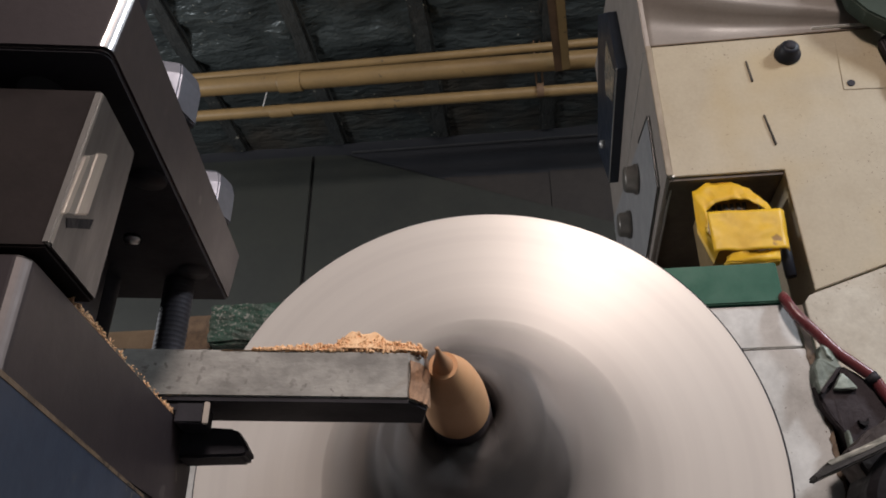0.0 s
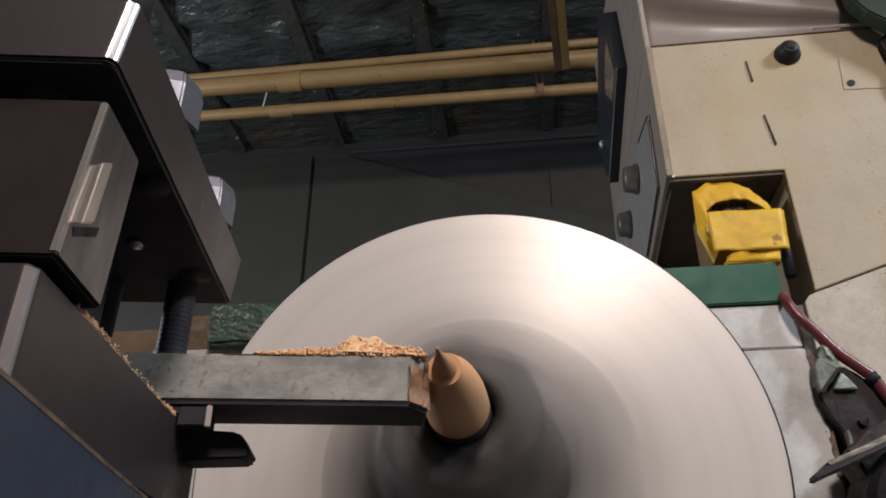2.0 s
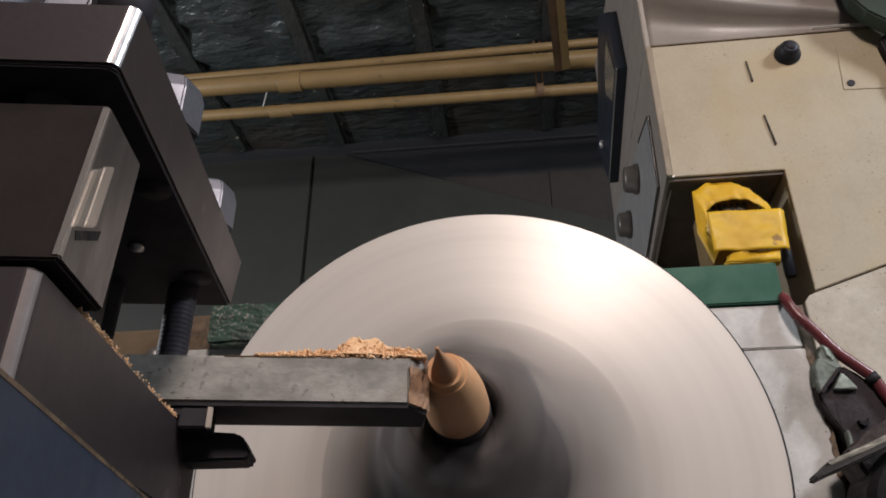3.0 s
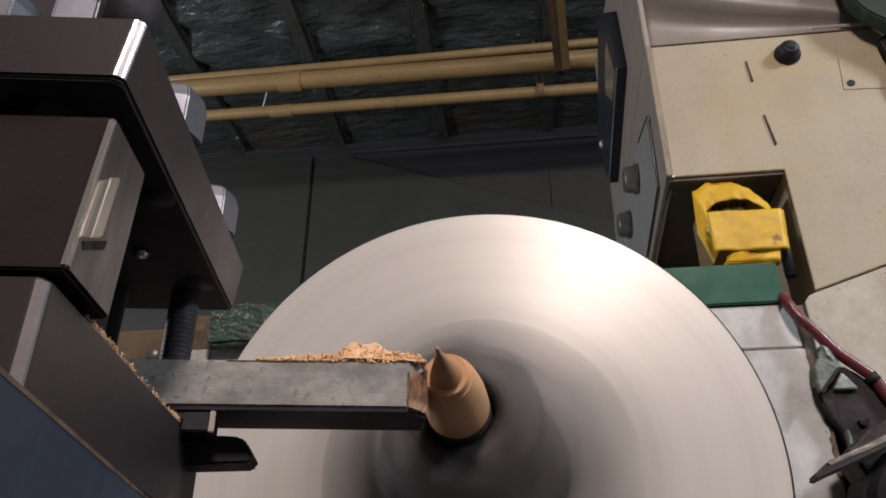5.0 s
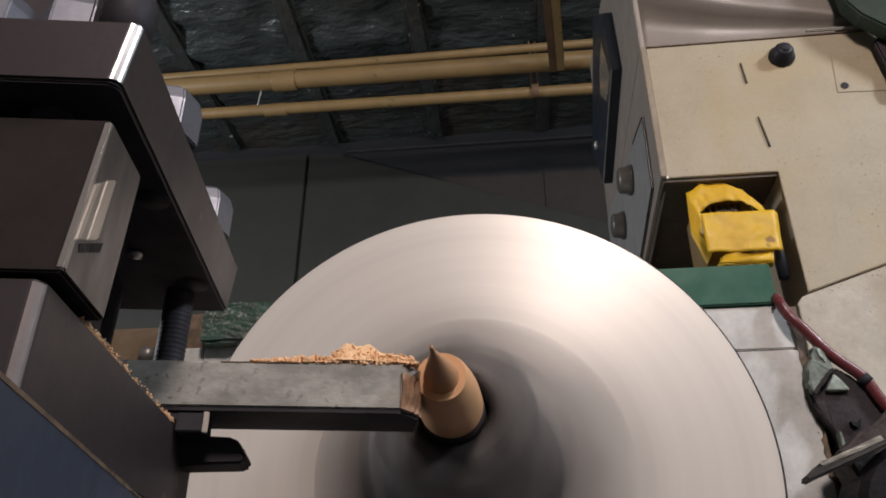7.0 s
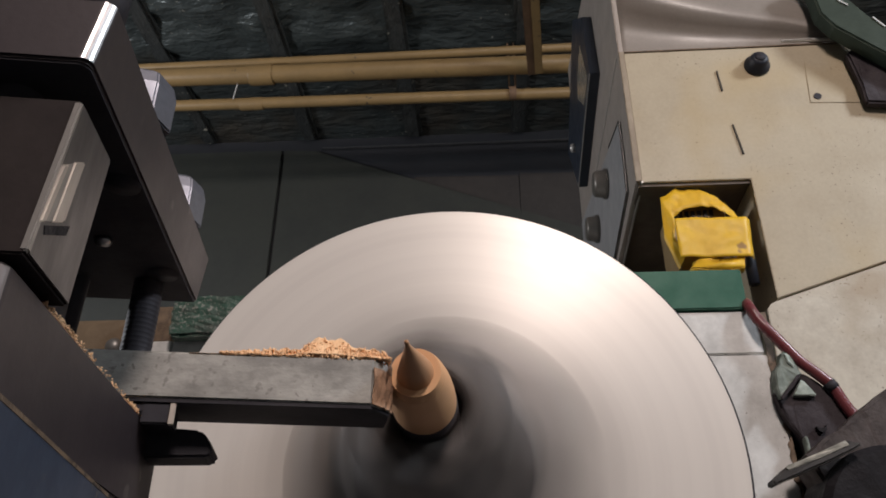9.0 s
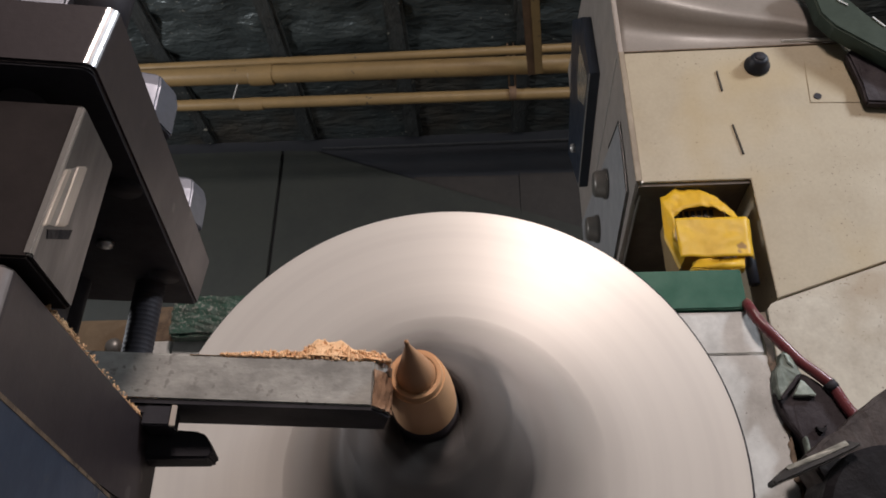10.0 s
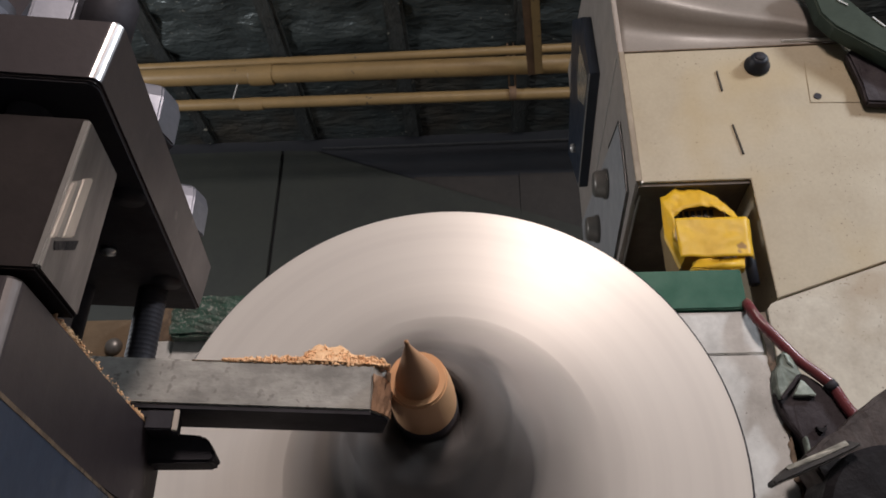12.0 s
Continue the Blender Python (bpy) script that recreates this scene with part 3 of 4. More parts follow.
def build_niche_things():
    # yellow film strap folded round a small carton, lying on the beam
    y = thing("yellow_wrapper", 0.20, 0.64, Z0 + 0.3, "crumpled yellow plastic wrapper folded round a carton", "wrapper")
    near = Matrix.Translation((0, 0, Z0)) @ Matrix.Scale(0.94, 4) @ Matrix.Translation((0, 0, -Z0))

    def wrap(name, bm, *rest):
        bmesh.ops.transform(bm, verts=bm.verts, matrix=near)
        return part(name, bm, *rest)
    zz = Z0
    # the arch: a creased strip that stands on edge round the carton
    outer = [(0.170, 0.322), (0.1605, 0.355), (0.1625, 0.400), (0.179, 0.4090), (0.200, 0.4080), (0.212, 0.4015), (0.224, 0.3880), (0.234, 0.374)]
    inner = [(0.176, 0.333), (0.1695, 0.349), (0.1705, 0.3745), (0.180, 0.3820), (0.194, 0.3850), (0.207, 0.3845), (0.217, 0.3790), (0.224, 0.371)]
    bm = bmesh.new()
    rows = []
    for k in range(43):
        f = k / 6
        a, u = min(int(f), 6), f - min(int(f), 6)
        row = []
        for side in (0, 1):
            for v in (0.0, 0.25, 0.5, 0.75, 1.0):
                p = Vector(outer[a]).lerp(Vector(outer[a + 1]), u).lerp(Vector(inner[a]).lerp(Vector(inner[a + 1]), u), v)
                fold = 0.0035 * noise.noise(Vector((k * 0.33, v * 2.2, 5))) + 0.006 * (1 - v)
                row.append(bm.verts.new((p.x, 0.640 + fold + 0.0010 * side, zz + p.y)))
        rows.append(row)
    for a, b in zip(rows, rows[1:]):
        for m in range(4):
            bm.faces.new((a[m], a[m + 1], b[m + 1], b[m]))
            bm.faces.new((a[5 + m], a[6 + m], b[6 + m], b[5 + m]))
        bm.faces.new((a[0], a[5], b[5], b[0]))
        bm.faces.new((a[4], a[9], b[9], b[4]))
    wrap("loop", bm, YELLOW, y, "creased yellow film loop", True)
    # the flap: a gently wrinkled sheet with a turned right edge
    bm = bmesh.new()
    n, m = 26, 14
    sheet = []
    for side in (0, 1):
        sheet.append([[bm.verts.new((0.1675 + 0.0695 * i / n - 0.003 * (1 - k / m) * i / n,
                                     0.627 + 0.0012 * side + 0.0016 * noise.noise(Vector((i * 0.16, k * 0.26, 9))) + 0.0004 * noise.noise(Vector((i * 0.5, k * 0.5, 2))) + 0.02 * max(0.0, i / n - 0.93) * 5,
                                     zz + 0.3245 + 0.0405 * k / m + 0.0016 * noise.noise(Vector((i * 0.11, 0, 3))))) for k in range(m + 1)] for i in range(n + 1)])
    for g in sheet:
        for i in range(n):
            for k in range(m):
                bm.faces.new((g[i][k], g[i + 1][k], g[i + 1][k + 1], g[i][k + 1]))
    f, g = sheet
    for i in range(n):
        bm.faces.new((f[i][0], f[i + 1][0], g[i + 1][0], g[i][0]))
        bm.faces.new((f[i][m], f[i + 1][m], g[i + 1][m], g[i][m]))
    for k in range(m):
        bm.faces.new((f[0][k], f[0][k + 1], g[0][k + 1], g[0][k]))
        bm.faces.new((f[n][k], f[n][k + 1], g[n][k + 1], g[n][k]))
    wrap("front_flap", bm, YELLOW, y, "smudged yellow front flap", True)
    wrap("fold", roughened(prism([(0.181, zz + 0.3245), (0.225, zz + 0.326), (0.224, zz + 0.3145), (0.208, zz + 0.3122), (0.1745, zz + 0.3143), (0.181, zz + 0.3195)], "y", 0.630, 0.642, 0.001), 0.0026, 90, 3), YELLOW, y, "crumpled lower fold", True)
    card = wrap("carton", box(0.1705, 0.222, 0.650, 0.70, zz + 0.318, zz + 0.392, 0.001), CARD, y, "brown printed carton")
    for i in range(6):
        x = 0.178 + 0.0058 * i
        wrap("print_bar", box(x, x + 0.0036, 0.6490, 0.6499, zz + 0.3770 + 0.0004 * i, zz + 0.3850 + 0.0003 * i), INK, card)
    d = thing("dark_socket", 0.228, 0.62, Z0 + 0.29, "black rubber cable socket in the niche", "socket")
    part("socket", revolve([(-0.02, 0.0), (-0.02, 0.0045), (0.010, 0.0050), (0.018, 0.004), (0.018, 0)], 20, "z", (0.2195, 0.606, Z0 + 0.306)), RUBBER, d, smooth=True)


def build_right_side():
    h = thing("red_hose", 0.18, 0.5, Z0 + 0.22, "glossy dark red hose hanging from the headstock", "hose")
    line = [(0.205, 0.60, 0.268), (0.186, 0.54, 0.237), (0.1722, 0.499, 0.2205), (0.1750, 0.491, 0.2045), (0.1832, 0.490, 0.1920), (0.1936, 0.490, 0.1770), (0.2038, 0.490, 0.1668), (0.2112, 0.490, 0.1588), (0.2160, 0.490, 0.1475), (0.2215, 0.490, 0.1365), (0.242, 0.490, 0.10)]
    part("hose", tube([(x, y, Z0 + z) for x, y, z in line], 0.0037, 18, 6), HOSE_RED, h, smooth=True)
    part("collar", tube([(0.2095, 0.490, Z0 + 0.1606), (0.2125, 0.490, Z0 + 0.1562)], 0.0043, 18, 2), BLACK, h, "black tape round the hose", True)
    b = thing("bracket_casting", 0.19, 0.5, Z0 + 0.15, "chipped grey-green casting beside the headstock", "bracket")
    lug = [(0.1847, 0.1819), (0.1888, 0.1806), (0.1917, 0.1724), (0.1939, 0.1663), (0.1852, 0.1564), (0.1790, 0.1499), (0.1769, 0.1514), (0.1767, 0.1595), (0.1779, 0.1689), (0.1815, 0.1727)]
    part("lug", roughened(prism([(x, Z0 + z) for x, z in lug], "y", 0.4880, 0.498, 0.0006), 0.0009, 300, 5), VERDIGRIS, b)
    part("pale_ridge", roughened(prism([(0.1852, Z0 + 0.1800), (0.1880, Z0 + 0.1790), (0.1908, Z0 + 0.1722), (0.1892, Z0 + 0.1700), (0.1862, Z0 + 0.1740)], "y", 0.4866, 0.4884, 0.0004), 0.0006, 400, 3), VERDIGRIS_PALE, b, "pale grey-green ridge")
    # shade between lug and rib, laid on as a dark wedge
    part("shadow_groove", roughened(prism([(0.1904, Z0 + 0.1650), (0.1936, Z0 + 0.1664), (0.1858, Z0 + 0.1562), (0.1786, Z0 + 0.1489), (0.1771, Z0 + 0.1502)], "y", 0.4862, 0.4884, 0.0003), 0.0005, 300, 3), GREASE, b, "dark wedge for the shade between lug and rib")
    part("rib", roughened(prism([(0.1927, Z0 + 0.1622), (0.1955, Z0 + 0.1592), (0.2002, Z0 + 0.1517), (0.1860, Z0 + 0.1519)], "y", 0.4875, 0.494, 0.0005), 0.0005, 250, 3), VERDIGRIS_PALE, b, "pale grey-green rib")
    m = thing("feed_gearbox", 0.24, 0.5, Z0 - 0.2, "greasy dark gearbox casting beside the headstock", "gearbox")
    side = [(0.1768, 0.1571), (0.1788, 0.1533), (0.1863, 0.1554), (0.1960, 0.1681), (0.2110, 0.1565), (0.2195, 0.1482), (0.2307, 0.1379), (0.2605, 0.1300), (0.33, 0.13), (0.33, -0.2), (0.1886, -0.2), (0.1886, 0.0841), (0.1886, 0.1021), (0.1876, 0.1209), (0.1841, 0.1315), (0.1795, 0.1394), (0.1774, 0.1460)]
    part("casting", roughened(prism([(x, Z0 + z) for x, z in side], "y", 0.492, 0.58, 0.001), 0.0011, 130, 5), GREASE, m)
    strip = [(0.1873, 0.1263), (0.1890, 0.1262), (0.1903, 0.1064), (0.1941, 0.0882), (0.1996, 0.0708), (0.1933, 0.0708), (0.1902, 0.0883), (0.1877, 0.1064)]
    part("edge_strip", roughened(prism([(x, Z0 + z) for x, z in strip], "y", 0.4885, 0.494, 0.0005), 0.0005, 240, 3), VERDIGRIS, m, "chipped green casting edge")
    flange = [(0.1721, 0.1060), (0.1793, 0.1107), (0.1890, 0.1186), (0.1999, 0.1250), (0.2114, 0.1335), (0.2264, 0.1447), (0.2540, 0.1609), (0.27, 0.15), (0.27, 0.05), (0.20, 0.05), (0.1759, 0.1021)]
    part("flange", roughened(prism([(x, Z0 + z) for x, z in flange], "y", 0.457, 0.485, 0.002), 0.0009, 90, 4), FLANGE, m, "grimy brown-grey cast flange")
    # black crescent painted as the shaded hollow of the hole
    part("bolt_hole", prism([(0.1958, Z0 + 0.1322), (0.1975, Z0 + 0.1312), (0.2005, Z0 + 0.1312), (0.2020, Z0 + 0.1332), (0.2014, Z0 + 0.1298), (0.1990, Z0 + 0.1284), (0.1966, Z0 + 0.1298)], "y", 0.4885, 0.4925), BOSS_BLACK, m)
    l = thing("feed_lever", 0.23, 0.45, Z0 + 0.1, "worn dark steel lever with a flattened end", "lever")
    bar = [(0.1457, 0.0895), (0.1470, 0.0868), (0.1557, 0.0906), (0.1811, 0.1006), (0.1984, 0.1083), (0.1901, 0.1109), (0.1775, 0.1058), (0.1560, 0.0975)]
    part("arm", roughened(prism([(x, Z0 + z) for x, z in bar], "y", 0.4385, 0.450, 0.0009), 0.0003, 200, 3), LEVER_DARK, l)
    top = [(0.1539, 0.0961), (0.1556, 0.0946), (0.1763, 0.1022), (0.1904, 0.1078), (0.1890, 0.1106), (0.1771, 0.1056), (0.1556, 0.0973)]
    # worn upper face, also coloured lighter as the lit side of the bar
    part("worn_face", roughened(prism([(x, Z0 + z) for x, z in top], "y", 0.4380, 0.4392, 0.0002), 0.0003, 300, 3), LEVER_STEEL, l, "rubbed upper face, its lit tone in the colour")
    part("boss", roughened(revolve([(-0.020, 0.0), (-0.020, 0.036), (-0.016, 0.040), (0.015, 0.041), (0.017, 0.0)], 40, "y", (0.214, 0.468, Z0 + 0.071)), 0.0010, 60), BOSS_BLACK, l, "black boss with its shadow put into the colour")
    a = thing("lamp_arm", 0.33, 0.57, Z0 + 0.55, "dark green painted machine arm by the hood", "machine arm")
    arm = part("arm", prism([(0.315, Z0 + 0.61), (0.3191, Z0 + 0.5893), (0.3209, Z0 + 0.5562), (0.3309, Z0 + 0.5383), (0.3507, Z0 + 0.5191), (0.3699, Z0 + 0.5005), (0.42, Z0 + 0.450), (0.45, Z0 + 0.490), (0.3787, Z0 + 0.5341), (0.3655, Z0 + 0.5508), (0.3517, Z0 + 0.5742), (0.335, Z0 + 0.61)], "y", 0.570, 0.588, 0.002), GREEN_DULL, a)
    for p in ([(0.3400, 0.5708), (0.3480, 0.5632), (0.3486, 0.5648), (0.3412, 0.5720)], [(0.3667, 0.5462), (0.3750, 0.5335), (0.3762, 0.5348), (0.3676, 0.5476)]):
        part("paint_chip", prism([(x, Z0 + z) for x, z in p], "y", 0.5688, 0.5702), TRIM_WHITE, arm, "bare bright chip in the paint")
    part("knuckle", roughened(prism([(0.3440, Z0 + 0.5206), (0.3561, Z0 + 0.5318), (0.366, Z0 + 0.5288), (0.3784, Z0 + 0.509), (0.41, Z0 + 0.475), (0.3850, Z0 + 0.4565), (0.3490, Z0 + 0.4617), (0.3478, Z0 + 0.4853)], "y", 0.588, 0.5975, 0.002), 0.0015, 60, 2), GREASE, a, "dark greasy knuckle")


# ---- what turns ----
def build_chuck():
    c = thing("lathe_chuck", AX, 0.32, AZ, "large bright steel chuck spinning on the spindle", "chuck", local=True)
    R = 0.1220
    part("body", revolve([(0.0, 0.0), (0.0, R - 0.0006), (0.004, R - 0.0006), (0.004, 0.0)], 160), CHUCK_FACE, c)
    part("rim", revolve([(0.0050, 0.0), (0.0050, R - 0.0004), (0.0002, R - 0.0004), (0.0022, R + 0.0009), (0.055, R + 0.0009), (0.058, R - 0.003), (0.058, 0.0)], 160), BLACK, c, "dark turned rim", True)
    # a flat disc coloured dark, no opening behind it
    part("bore", revolve([(-0.0004, 0.0), (-0.0004, 0.0365), (0.0008, 0.0370)], 64), CHUCK_DARK, c, "flat dark disc in place of the bore")
    part("collet", revolve([(0.0, 0.0104), (-0.0866, 0.0101), (-0.0872, 0.0)], 40), BLACK_OXIDE, c, "black collet round the dowel", True)
    step = [(0.0112, 0.0), (0.0108, -0.082), (0.0130, -0.084), (0.0165, -0.083), (0.0190, -0.060), (0.0270, -0.046), (0.0330, -0.042), (0.0355, -0.038), (0.0370, -0.028), (0.0480, -0.0245), (0.0560, -0.0190), (0.0630, -0.0080), (0.0660, 0.0)]
    for k in range(3):
        bm = prism(step, "z", -0.0210, 0.0210, 0.0006)
        for v in bm.verts:
            if v.co.x > 0.030:
                v.co.z *= max(0.35, 1 - (v.co.x - 0.030) / 0.060)
        bmesh.ops.transform(bm, verts=bm.verts, matrix=Matrix.Rotation(radians(120 * k + 60), 4, "Y"))
        part("jaw", bm, JAW, c, "dark stepped chuck jaw")
    return c


TIP, TAPER = 0.1826, 0.222        # where the point stands, and the flare of its cone
STATIONS = [0.1955, 0.1985, 0.2020, 0.2055, 0.2090, 0.2120]


def rough_radius(y):
    pts = [(0.194, 0.0036), (0.1975, 0.0044), (0.202, 0.0060), (0.208, 0.0078), (0.212, 0.0085), (0.216, 0.0091), (0.221, 0.0096), (0.227, 0.0099), (0.236, 0.0100), (0.262, 0.0100)]
    for (a, r), (b, s) in zip(pts, pts[1:]):
        if y <= b:
            return r + (s - r) * max(0.0, (y - a) / (b - a))
    return pts[-1][1]


def build_workpiece():
    w = thing("wooden_workpiece", AX, TIP, AZ, "turned wooden dowel being cut to a point", "workpiece", local=True)
    prof = [(0.0, 0.0), (0.0004, 0.0006)] + [(d / 1000, max(0.0006, d / 1000 * TAPER)) for d in range(2, 40, 2)]
    part("point", revolve(prof, 40), WOOD_FRESH, w, "freshly cut smooth wooden cone", True)
    last = STATIONS[-1]
    ys = [last + (0.2340 - last) * i / 12 for i in range(13)]
    part("shaft", revolve([(last - TIP, 0.002)] + [(y - TIP, rough_radius(y)) for y in ys] + [(0.2340 - TIP, 0.0100)], 72), WOOD, w)
    rings = []
    for a, b in zip(STATIONS, STATIONS[1:]):
        inner = 0.001
        prof = [(0.0, inner), (0.0, rough_radius(a))] + [((b - a) * k / 3, rough_radius(a + (b - a) * k / 3)) for k in (1, 2, 3)] + [(b - a, inner)]
        r = part("uncut_collar", revolve(prof, 72), WOOD, w, "rough wood not yet cut")
        r.matrix_basis = pose(0, a - TIP, 0)
        rings.append((a, r))
    return w, rings


# ---- what slides: the tool post, its tools and the slide under it ----
CORNER = (-0.0755, 0.1060)
TURN = 9.6


def build_tool_post():
    t = thing("tool_post", CORNER[0], CORNER[1], Z0, "four-way tool post of blackened steel", "tool post", local=True)
    S = 0.107
    def plate(u1, v0, v1, r, grow=0.0):
        """Plan of a plate whose corner by the operator's tool is rounded."""
        arc = [(u1 - r + (r + grow) * math.sin(a), v0 + r - (r + grow) * math.cos(a)) for a in [math.pi / 2 * k / 8 for k in range(9)]]
        return arc, [(-S, v0)] + arc + [(u1, v1), (-S, v1)]
    arc, plan = plate(0.0036, -0.0004, S, 0.0024)
    def drafted(bm):
        """The plate's operator side leans in towards its underside."""
        for v in bm.verts:
            if v.co.x > -0.002:
                v.co.x -= 0.0016 * (0.1128 - v.co.z) / 0.0153
        return bm
    part("upper_plate", drafted(prism(plan, "z", 0.0975, 0.1128, 0.0005)), BLACK_OXIDE, t)
    worn, _ = plate(0.0036, -0.0004, S, 0.0024, 0.00012)
    # bright steel strip added to carry the corner's highlight
    part("worn_edge", drafted(prism(worn[1:7] + [(0.0008, 0.0024)], "z", 0.0981, 0.1122)), WORN_EDGE, t, "bright ground corner")
    arc, plan = plate(-0.0018, 0.0, S + 0.001, 0.0024)
    part("lower_plate", prism(plan, "z", 0.0342, 0.056, 0.0005), BLACK_OXIDE, t)
    low, _ = plate(-0.0018, 0.0, S + 0.001, 0.0024, 0.0001)
    part("worn_edge", prism(low[1:7] + [(-0.0042, 0.0026)], "z", 0.0348, 0.0554), EDGE_HIGHLIGHT, t, "worn lower corner, highlight put into its colour")
    _, under = plate(0.0014, 0.0004, S - 0.001, 0.0024)
    # black sheet that paints the plate's underside as shaded
    part("plate_shade", prism(under, "z", 0.0971, 0.0976), BLACK, t, "black sheet painted as shade under the plate")
    part("core", box(-S + 0.024, -0.024, 0.026, S - 0.027, 0.055, 0.098), BLACK, t)
    part("core_screw", revolve([(0.0, 0.0022), (-0.0012, 0.0020), (-0.0018, 0.0)], 16, "z", (-0.0147, 0.0686, 0.0972)), WORN_EDGE, t, "small bright screw end", True)
    def bolt(u, v, head, top, low):
        b = part("clamp_bolt", revolve([(low, 0.0), (low, 0.0042), (0.1125, 0.0048), (0.1140, 0.0048), (0.1140, 0.0)], 20, "z", (u, v, 0)), BLACK, t, "black clamp screw", True)
        z0, hh = 0.1132, top - 0.1132
        bm = revolve([(z0, 0.0), (z0, head), (z0 + hh * 0.62, head), (z0 + hh * 0.86, head * 0.86), (z0 + hh, head * 0.52), (z0 + hh, 0.0)], 6, "z")
        bmesh.ops.transform(bm, verts=bm.verts, matrix=pose(u, v, 0, 0, 0, 9))
        part("bolt_head", bevelled(bm, 0.0004), ZINC, b, "zinc-plated hexagon head")
    for u, v in ((-0.0030, 0.041), (-0.0036, 0.087), (-0.0145, 0.0115), (-0.0320, 0.0115), (-0.064, 0.0115)):
        bolt(u, v, 0.0080, 0.1285, 0.0916 if v < 0.03 else 0.0965)
    for u in (-0.030, -0.062):
        bolt(u, 0.093, 0.0080, 0.1280, 0.0735)
    thread = [(0.0731, 0.0), (0.0731, 0.0034), (0.0742, 0.0042)]
    for k in range(17):
        thread += [(0.0748 + 0.0014 * k, 0.0042), (0.0753 + 0.0014 * k, 0.0042), (0.0757 + 0.0014 * k, 0.0040)]
    part("pressing_screw", revolve(thread, 24, "z", (-0.0088, 0.0935, 0)), BLACK, t, "black threaded screw pressing on the tool", True)
    part("set_screw", revolve([(0.112, 0.0055), (0.126, 0.0055), (0.128, 0.0045), (0.14, 0.0045), (0.14, 0.0)], 20, "z", (-0.0035, 0.0085, 0)), BLACK, t, "black set screw", True)
    part("centre_stud", revolve([(0.112, 0.016), (0.135, 0.016), (0.138, 0.013), (0.19, 0.012), (0.19, 0)], 28, "z", (-0.0525, 0.0535, 0)), BLACK_OXIDE, t, "dark clamping stud", True)
    part("lower_lug", prism([(-0.0030, 0.0553), (0.0050, 0.0555), (0.0115, 0.0552), (0.0132, 0.0540), (0.0155, 0.0503), (0.0156, 0.0489), (0.0145, 0.0480), (-0.0030, 0.0474)], "y", 0.0950, 0.1050, 0.0008), BLACK, t, "black locating lug")
    h = thing("tool_holder_block", CORNER[0], CORNER[1], Z0, "scuffed steel holder block clamped in the tool post", "tool holder", local=True)
    def slab(pts, u0, u1, bevel=0.0):
        return prism(pts, "x", u0, u1, bevel)
    part("block", slab([(0.0037, 0.0914), (0.0222, 0.0914), (0.0228, 0.0908), (0.0203, 0.0570), (-0.0005, 0.0570)], -0.104, 0.0005, 0.0004), HOLDER_STEEL, h)
    # thin sheet that paints the block's lit end
    part("end_face", slab([(0.0046, 0.0908), (0.0218, 0.0908), (0.0222, 0.0902), (0.0198, 0.0576), (0.0006, 0.0576)], 0.0003, 0.0008), END_STEEL_LIT, h, "grey end face, lit tone put into its colour")
    part("worn_corner", slab([(0.0034, 0.0908), (0.0046, 0.0908), (0.0008, 0.0576), (-0.0006, 0.0576)], -0.0006, 0.0009, 0.0003), BARE_STEEL, h, "scuffed bright corner edge")
    part("insert_strip", slab([(0.0026, 0.0763), (0.0047, 0.0778), (0.0022, 0.0645), (0.0002, 0.0632)], 0.0006, 0.0013, 0.0003), INSERT, h, "bright ground insert")
    part("insert_strip", slab([(0.0064, 0.0795), (0.0106, 0.0823), (0.0088, 0.0682), (0.0044, 0.0656)], 0.0006, 0.0013, 0.0003), INSERT, h, "bright ground insert")
    part("insert_groove", slab([(0.0046, 0.0776), (0.0065, 0.0792), (0.0045, 0.0658), (0.0021, 0.0646)], 0.0006, 0.0010), BARE_STEEL, h, "dull groove between the inserts")
    # no cut: a black patch gives the notch its shade
    part("notch", slab([(0.0026, 0.0640), (0.0119, 0.0692), (0.0113, 0.0669), (0.0034, 0.0626)], 0.0005, 0.00092), BOSS_BLACK, h, "dark notch")
    s = thing("compound_slide", CORNER[0], CORNER[1], Z0, "blue enamelled compound slide under the tool post", "slide", local=True)
    part("slide", prism([(-0.12, -0.03), (0.0051, -0.03), (-0.0044, 0.110), (-0.12, 0.110)], "z", -0.010, 0.0340, 0.0006), BLUE, s)
    part("worn_rim", prism([(0.00505, -0.0295), (0.00520, -0.0295), (-0.00420, 0.108), (-0.00435, 0.108)], "z", 0.0333, 0.0341), GRIME, s, "paint worn brown along the edge")
    part("base", box(-0.13, -0.003, -0.02, 0.125, -0.1095, -0.0105, 0.003), BLACK, s, "dark saddle")
    b = thing("cutting_tool", CORNER[0], CORNER[1], Z0, "grey forged turning tool clamped in the post", "cutting tool", local=True)
    plan = [(-0.104, 0.0835), (0.0572, 0.0835), (0.0600, 0.0865), (0.0621, 0.0910), (0.0612, 0.1025), (-0.104, 0.1025)]
    part("shank", prism(plan, "z", 0.0599, 0.0728, 0.0007), TOOL_STEEL, b)
    # the shank's shadowed underside, drawn as a thin black sheet
    part("shank_shade", prism([(u - 0.0005 if u > 0 else u, v + 0.0006 if v < 0.09 else v - 0.0004) for u, v in plan], "z", 0.0592, 0.0602), BLACK, b, "black skin under the shank, painted as its shade")
    part("tip", prism([(0.0565, 0.0842), (0.0606, 0.0868), (0.0626, 0.0912), (0.0596, 0.0985), (0.0560, 0.0985)], "z", 0.0700, 0.0734, 0.0003), BARE_STEEL, b, "ground cutting tip")
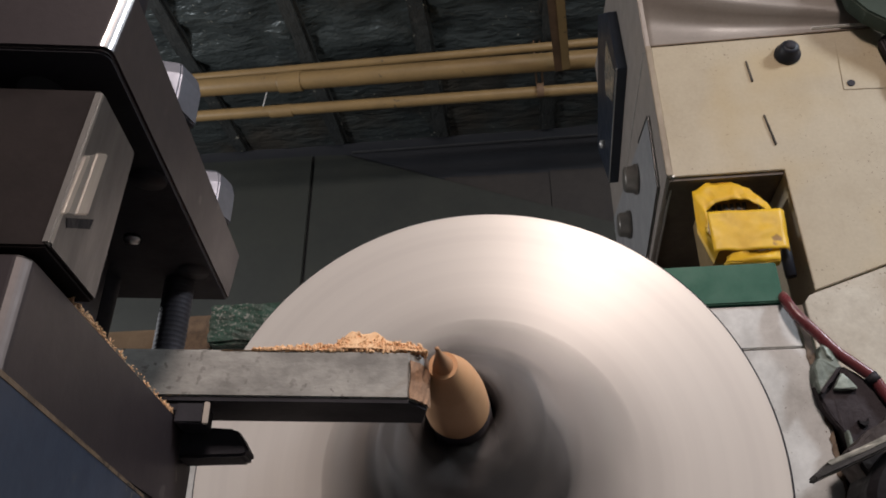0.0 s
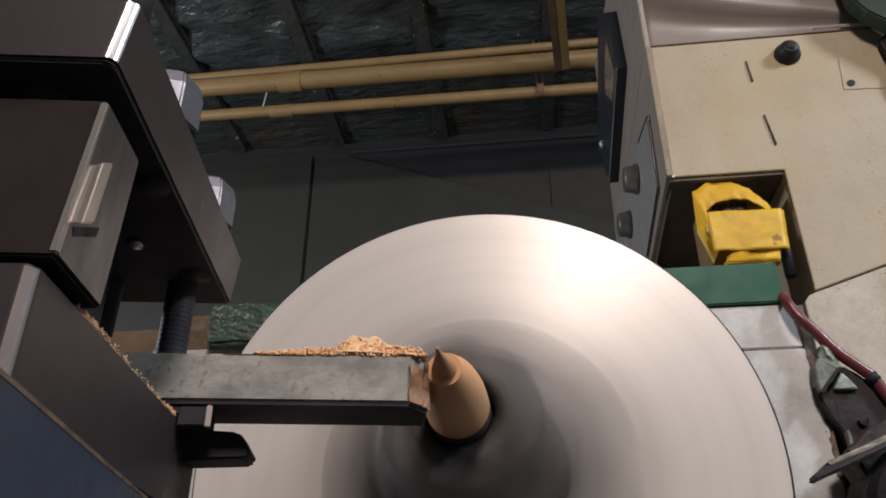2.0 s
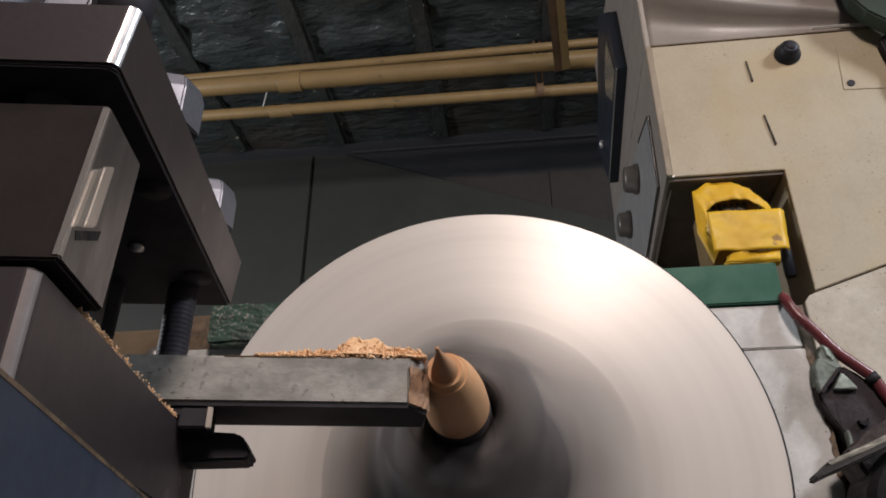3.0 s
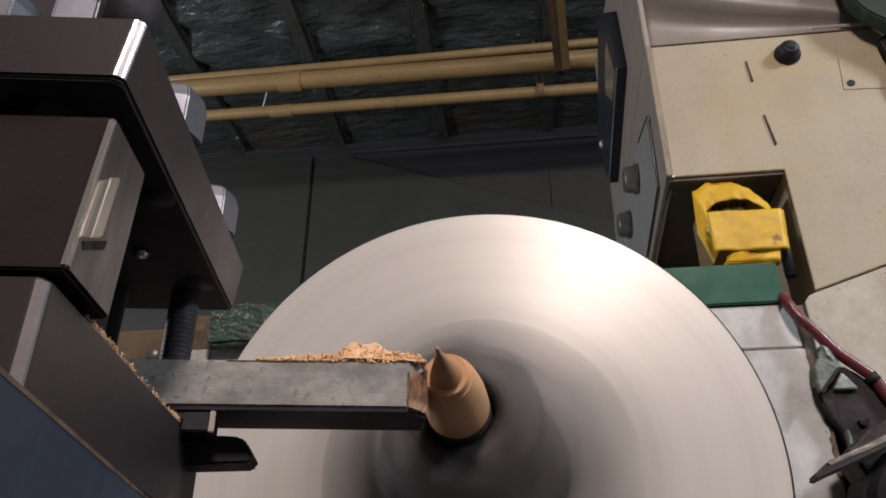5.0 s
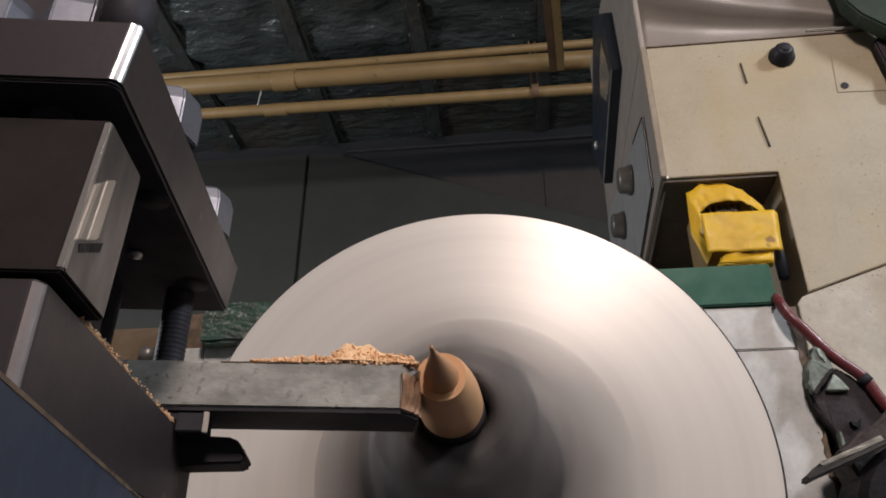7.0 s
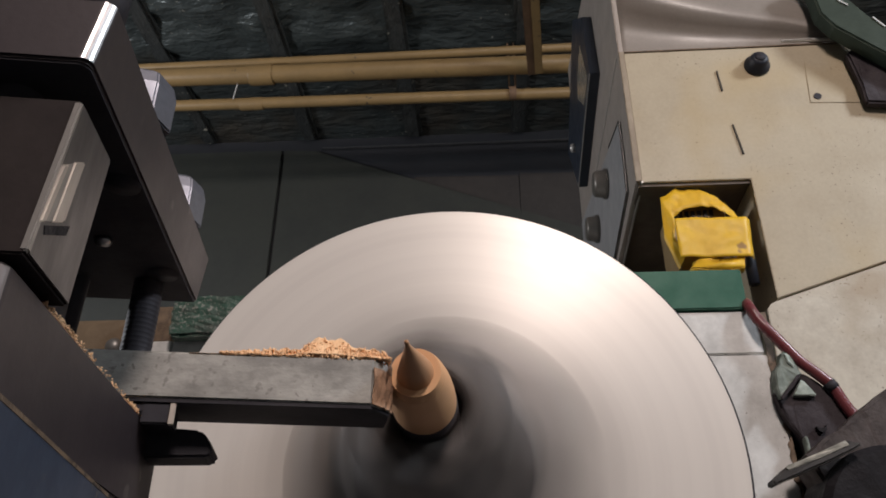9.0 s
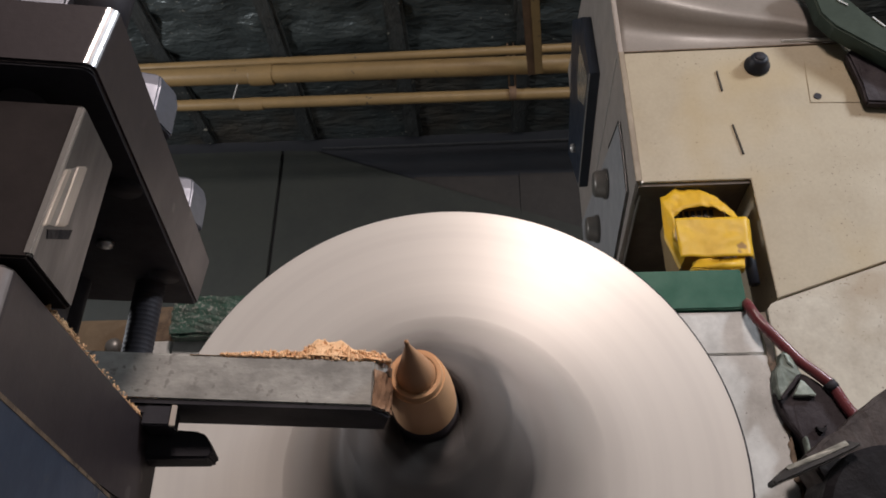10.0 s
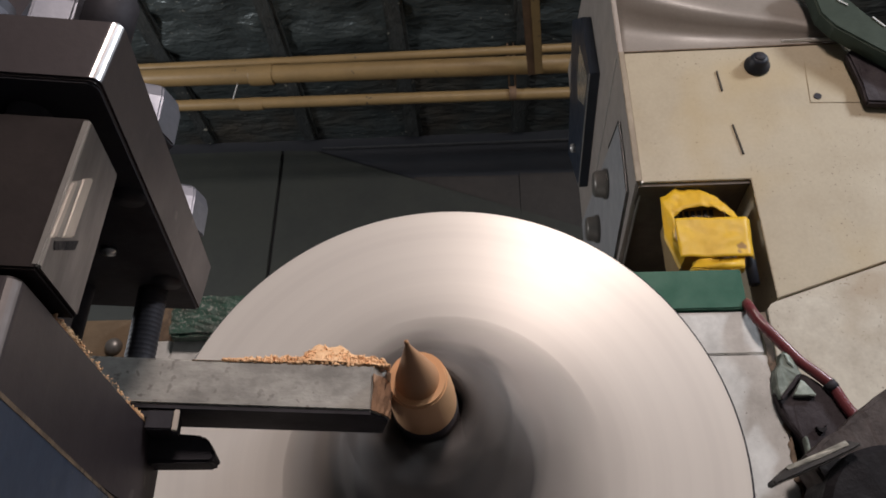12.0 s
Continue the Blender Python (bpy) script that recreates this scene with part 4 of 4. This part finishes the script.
    k = thing("packing_strip", CORNER[0], CORNER[1], Z0, "thin dark steel packing strip under the tool", "packing strip", local=True)
    part("strip", box(-0.100, 0.0040, 0.0845, 0.1005, 0.0562, 0.0590, 0.0006), BLACK, k)
    part("hanging_end", box(-0.0014, 0.0058, 0.0843, 0.0940, 0.0536, 0.0589, 0.0004), BLACK, k, "dull grey end hanging beside the plate")
    part("ground_end", prism([(0.0056, 0.0840), (0.0070, 0.0843), (0.0068, 0.0856), (0.0056, 0.0856)], "z", 0.0534, 0.0590, 0.0002), INSERT, k, "bright ground end")
    return [t, h, s, b, k]


def build_chips():
    rng = random.Random(5)
    w = thing("wood_shavings", CORNER[0], CORNER[1], Z0, "orange heap of wood dust and shavings on the tool", "shavings", kind="stuff", local=True)
    def heap(name, n, where, size):
        bm = bmesh.new()
        for _ in range(n):
            u, v, z, s = where()
            one = bmesh.new()
            bmesh.ops.create_icosphere(one, subdivisions=1, radius=size * s)
            m = pose(u, v, z, rng.uniform(0, 360), rng.uniform(0, 360), rng.uniform(0, 360)) @ Matrix.Diagonal((1.5, 0.9, 0.55, 1))
            bmesh.ops.transform(one, verts=one.verts, matrix=m)
            for q in one.verts:
                q.co += Vector(noise.noise_vector(q.co * 900)) * size * 0.4
            join(bm, one)
        part(name, bm, CHIPS, w)
    crest = [(0.005, 0.0002), (0.018, 0.0005), (0.026, 0.0020), (0.0365, 0.0032), (0.0400, 0.0070), (0.0440, 0.0066), (0.0475, 0.0072), (0.0510, 0.0044), (0.0540, 0.0048), (0.0580, 0.0036), (0.0618, 0.0012)]
    def height(u):
        for (p, h0), (q, h1) in zip(crest, crest[1:]):
            if u <= q:
                return h0 + (h1 - h0) * max(0.0, (u - p) / (q - p))
        return crest[-1][1]
    def on_tool():
        u = rng.uniform(0.016, 0.0615)
        hh = height(u)
        rise = rng.random() ** 0.9 * hh * (0.75 + 0.5 * noise.noise(Vector((u * 500, 0, 0))))
        return u, 0.0836 + 0.40 * rise + rng.random() ** 2 * 0.005, 0.0729 + rise, rng.uniform(0.6, 1.3)
    heap("heap", 1700, on_tool, 0.00040)
    bm = bmesh.new()
    rows = []
    for i in range(81):
        u = 0.008 + 0.0525 * i / 80
        rows.append([bm.verts.new((u, 0.0838 + 0.0075 * k / 10, 0.0727 + height(u) * 0.95 * math.sin(math.pi * (0.06 + 0.80 * k / 10)) * (1 + 0.3 * noise.noise(Vector((u * 300, k * 0.7, 2)))))) for k in range(11)])
    for a, b in zip(rows, rows[1:]):
        for k in range(10):
            bm.faces.new((a[k], a[k + 1], b[k + 1], b[k]))
    part("mound", bm, CHIPS, w, smooth=True)
    def on_plate():
        v = rng.choice((rng.gauss(0.027, 0.006), rng.gauss(0.084, 0.005), rng.uniform(0.020, 0.094)))
        v = max(0.018, min(0.0945, v))
        return rng.uniform(-0.0036, -0.0019), v, 0.0561 + rng.random() * 0.0009, rng.uniform(0.5, 1.2)
    part("end_dust", roughened(prism([(0.0572, 0.0832), (0.0604, 0.0862), (0.0625, 0.0909), (0.0619, 0.0909), (0.0600, 0.0867), (0.0570, 0.0836)], "z", 0.0602, 0.0702), 0.0005, 500, 3), DUST_FILM, w, "brown wood dust caked on the tool end")
    heap("plate_dust", 620, on_plate, 0.00027)
    return w


build_room()
build_conduits()
build_headstock()
build_control_box()
build_niche_things()
build_right_side()
chuck = build_chuck()
workpiece, collars = build_workpiece()
sliders = build_tool_post()
sliders.append(build_chips())

# how far the slide has fed: seconds, millimetres across, millimetres towards the chuck
FEED = [(0.0, 1.95, -9.7), (0.5, 1.95, -9.3), (1.0, 1.80, -8.4), (1.5, 1.72, -8.1), (2.0, 1.48, -6.9), (2.5, 1.42, -6.6), (3.0, 1.15, -5.6),
        (4.0, 0.82, -3.9), (5.0, 0.50, -2.15), (5.5, 0.35, -1.25), (6.0, 0.2, -0.6), (6.5, 0.0, 0.0), (7.2, -0.2, 0.2), (8.0, -0.45, 0.35), (9.0, -0.68, 0.55),
        (9.5, -0.72, 1.0), (10.0, -0.88, 1.9), (10.5, -1.10, 2.9), (11.0, -1.20, 3.6), (11.5, -1.50, 4.75), (12.0, -1.70, 5.85)]


def motions():
    for ob in sliders:
        walk(ob, [(t, pose(CORNER[0] + dx / 1000, CORNER[1] + dy / 1000, Z0, 0, 0, TURN)) for t, dx, dy in FEED])
    steps = range(0, 361)
    walk(chuck, [(i / 30, pose(AX, 0.32, AZ, 0, 0, 0) @ Matrix.Rotation(radians(80 * i), 4, "Y")) for i in steps])
    walk(workpiece, [(i / 30, pose(AX, TIP, AZ, 0, 0, 0) @ Matrix.Rotation(radians(80 * i), 4, "Y")) for i in steps])
    for start, ring in collars:
        rows = []
        for t, dx, dy in FEED:
            edge = 0.2052 + dy / 1000
            rows.append((t, pose(0, max(start, edge) - TIP, 0)))
        walk(ring, rows)


motions()
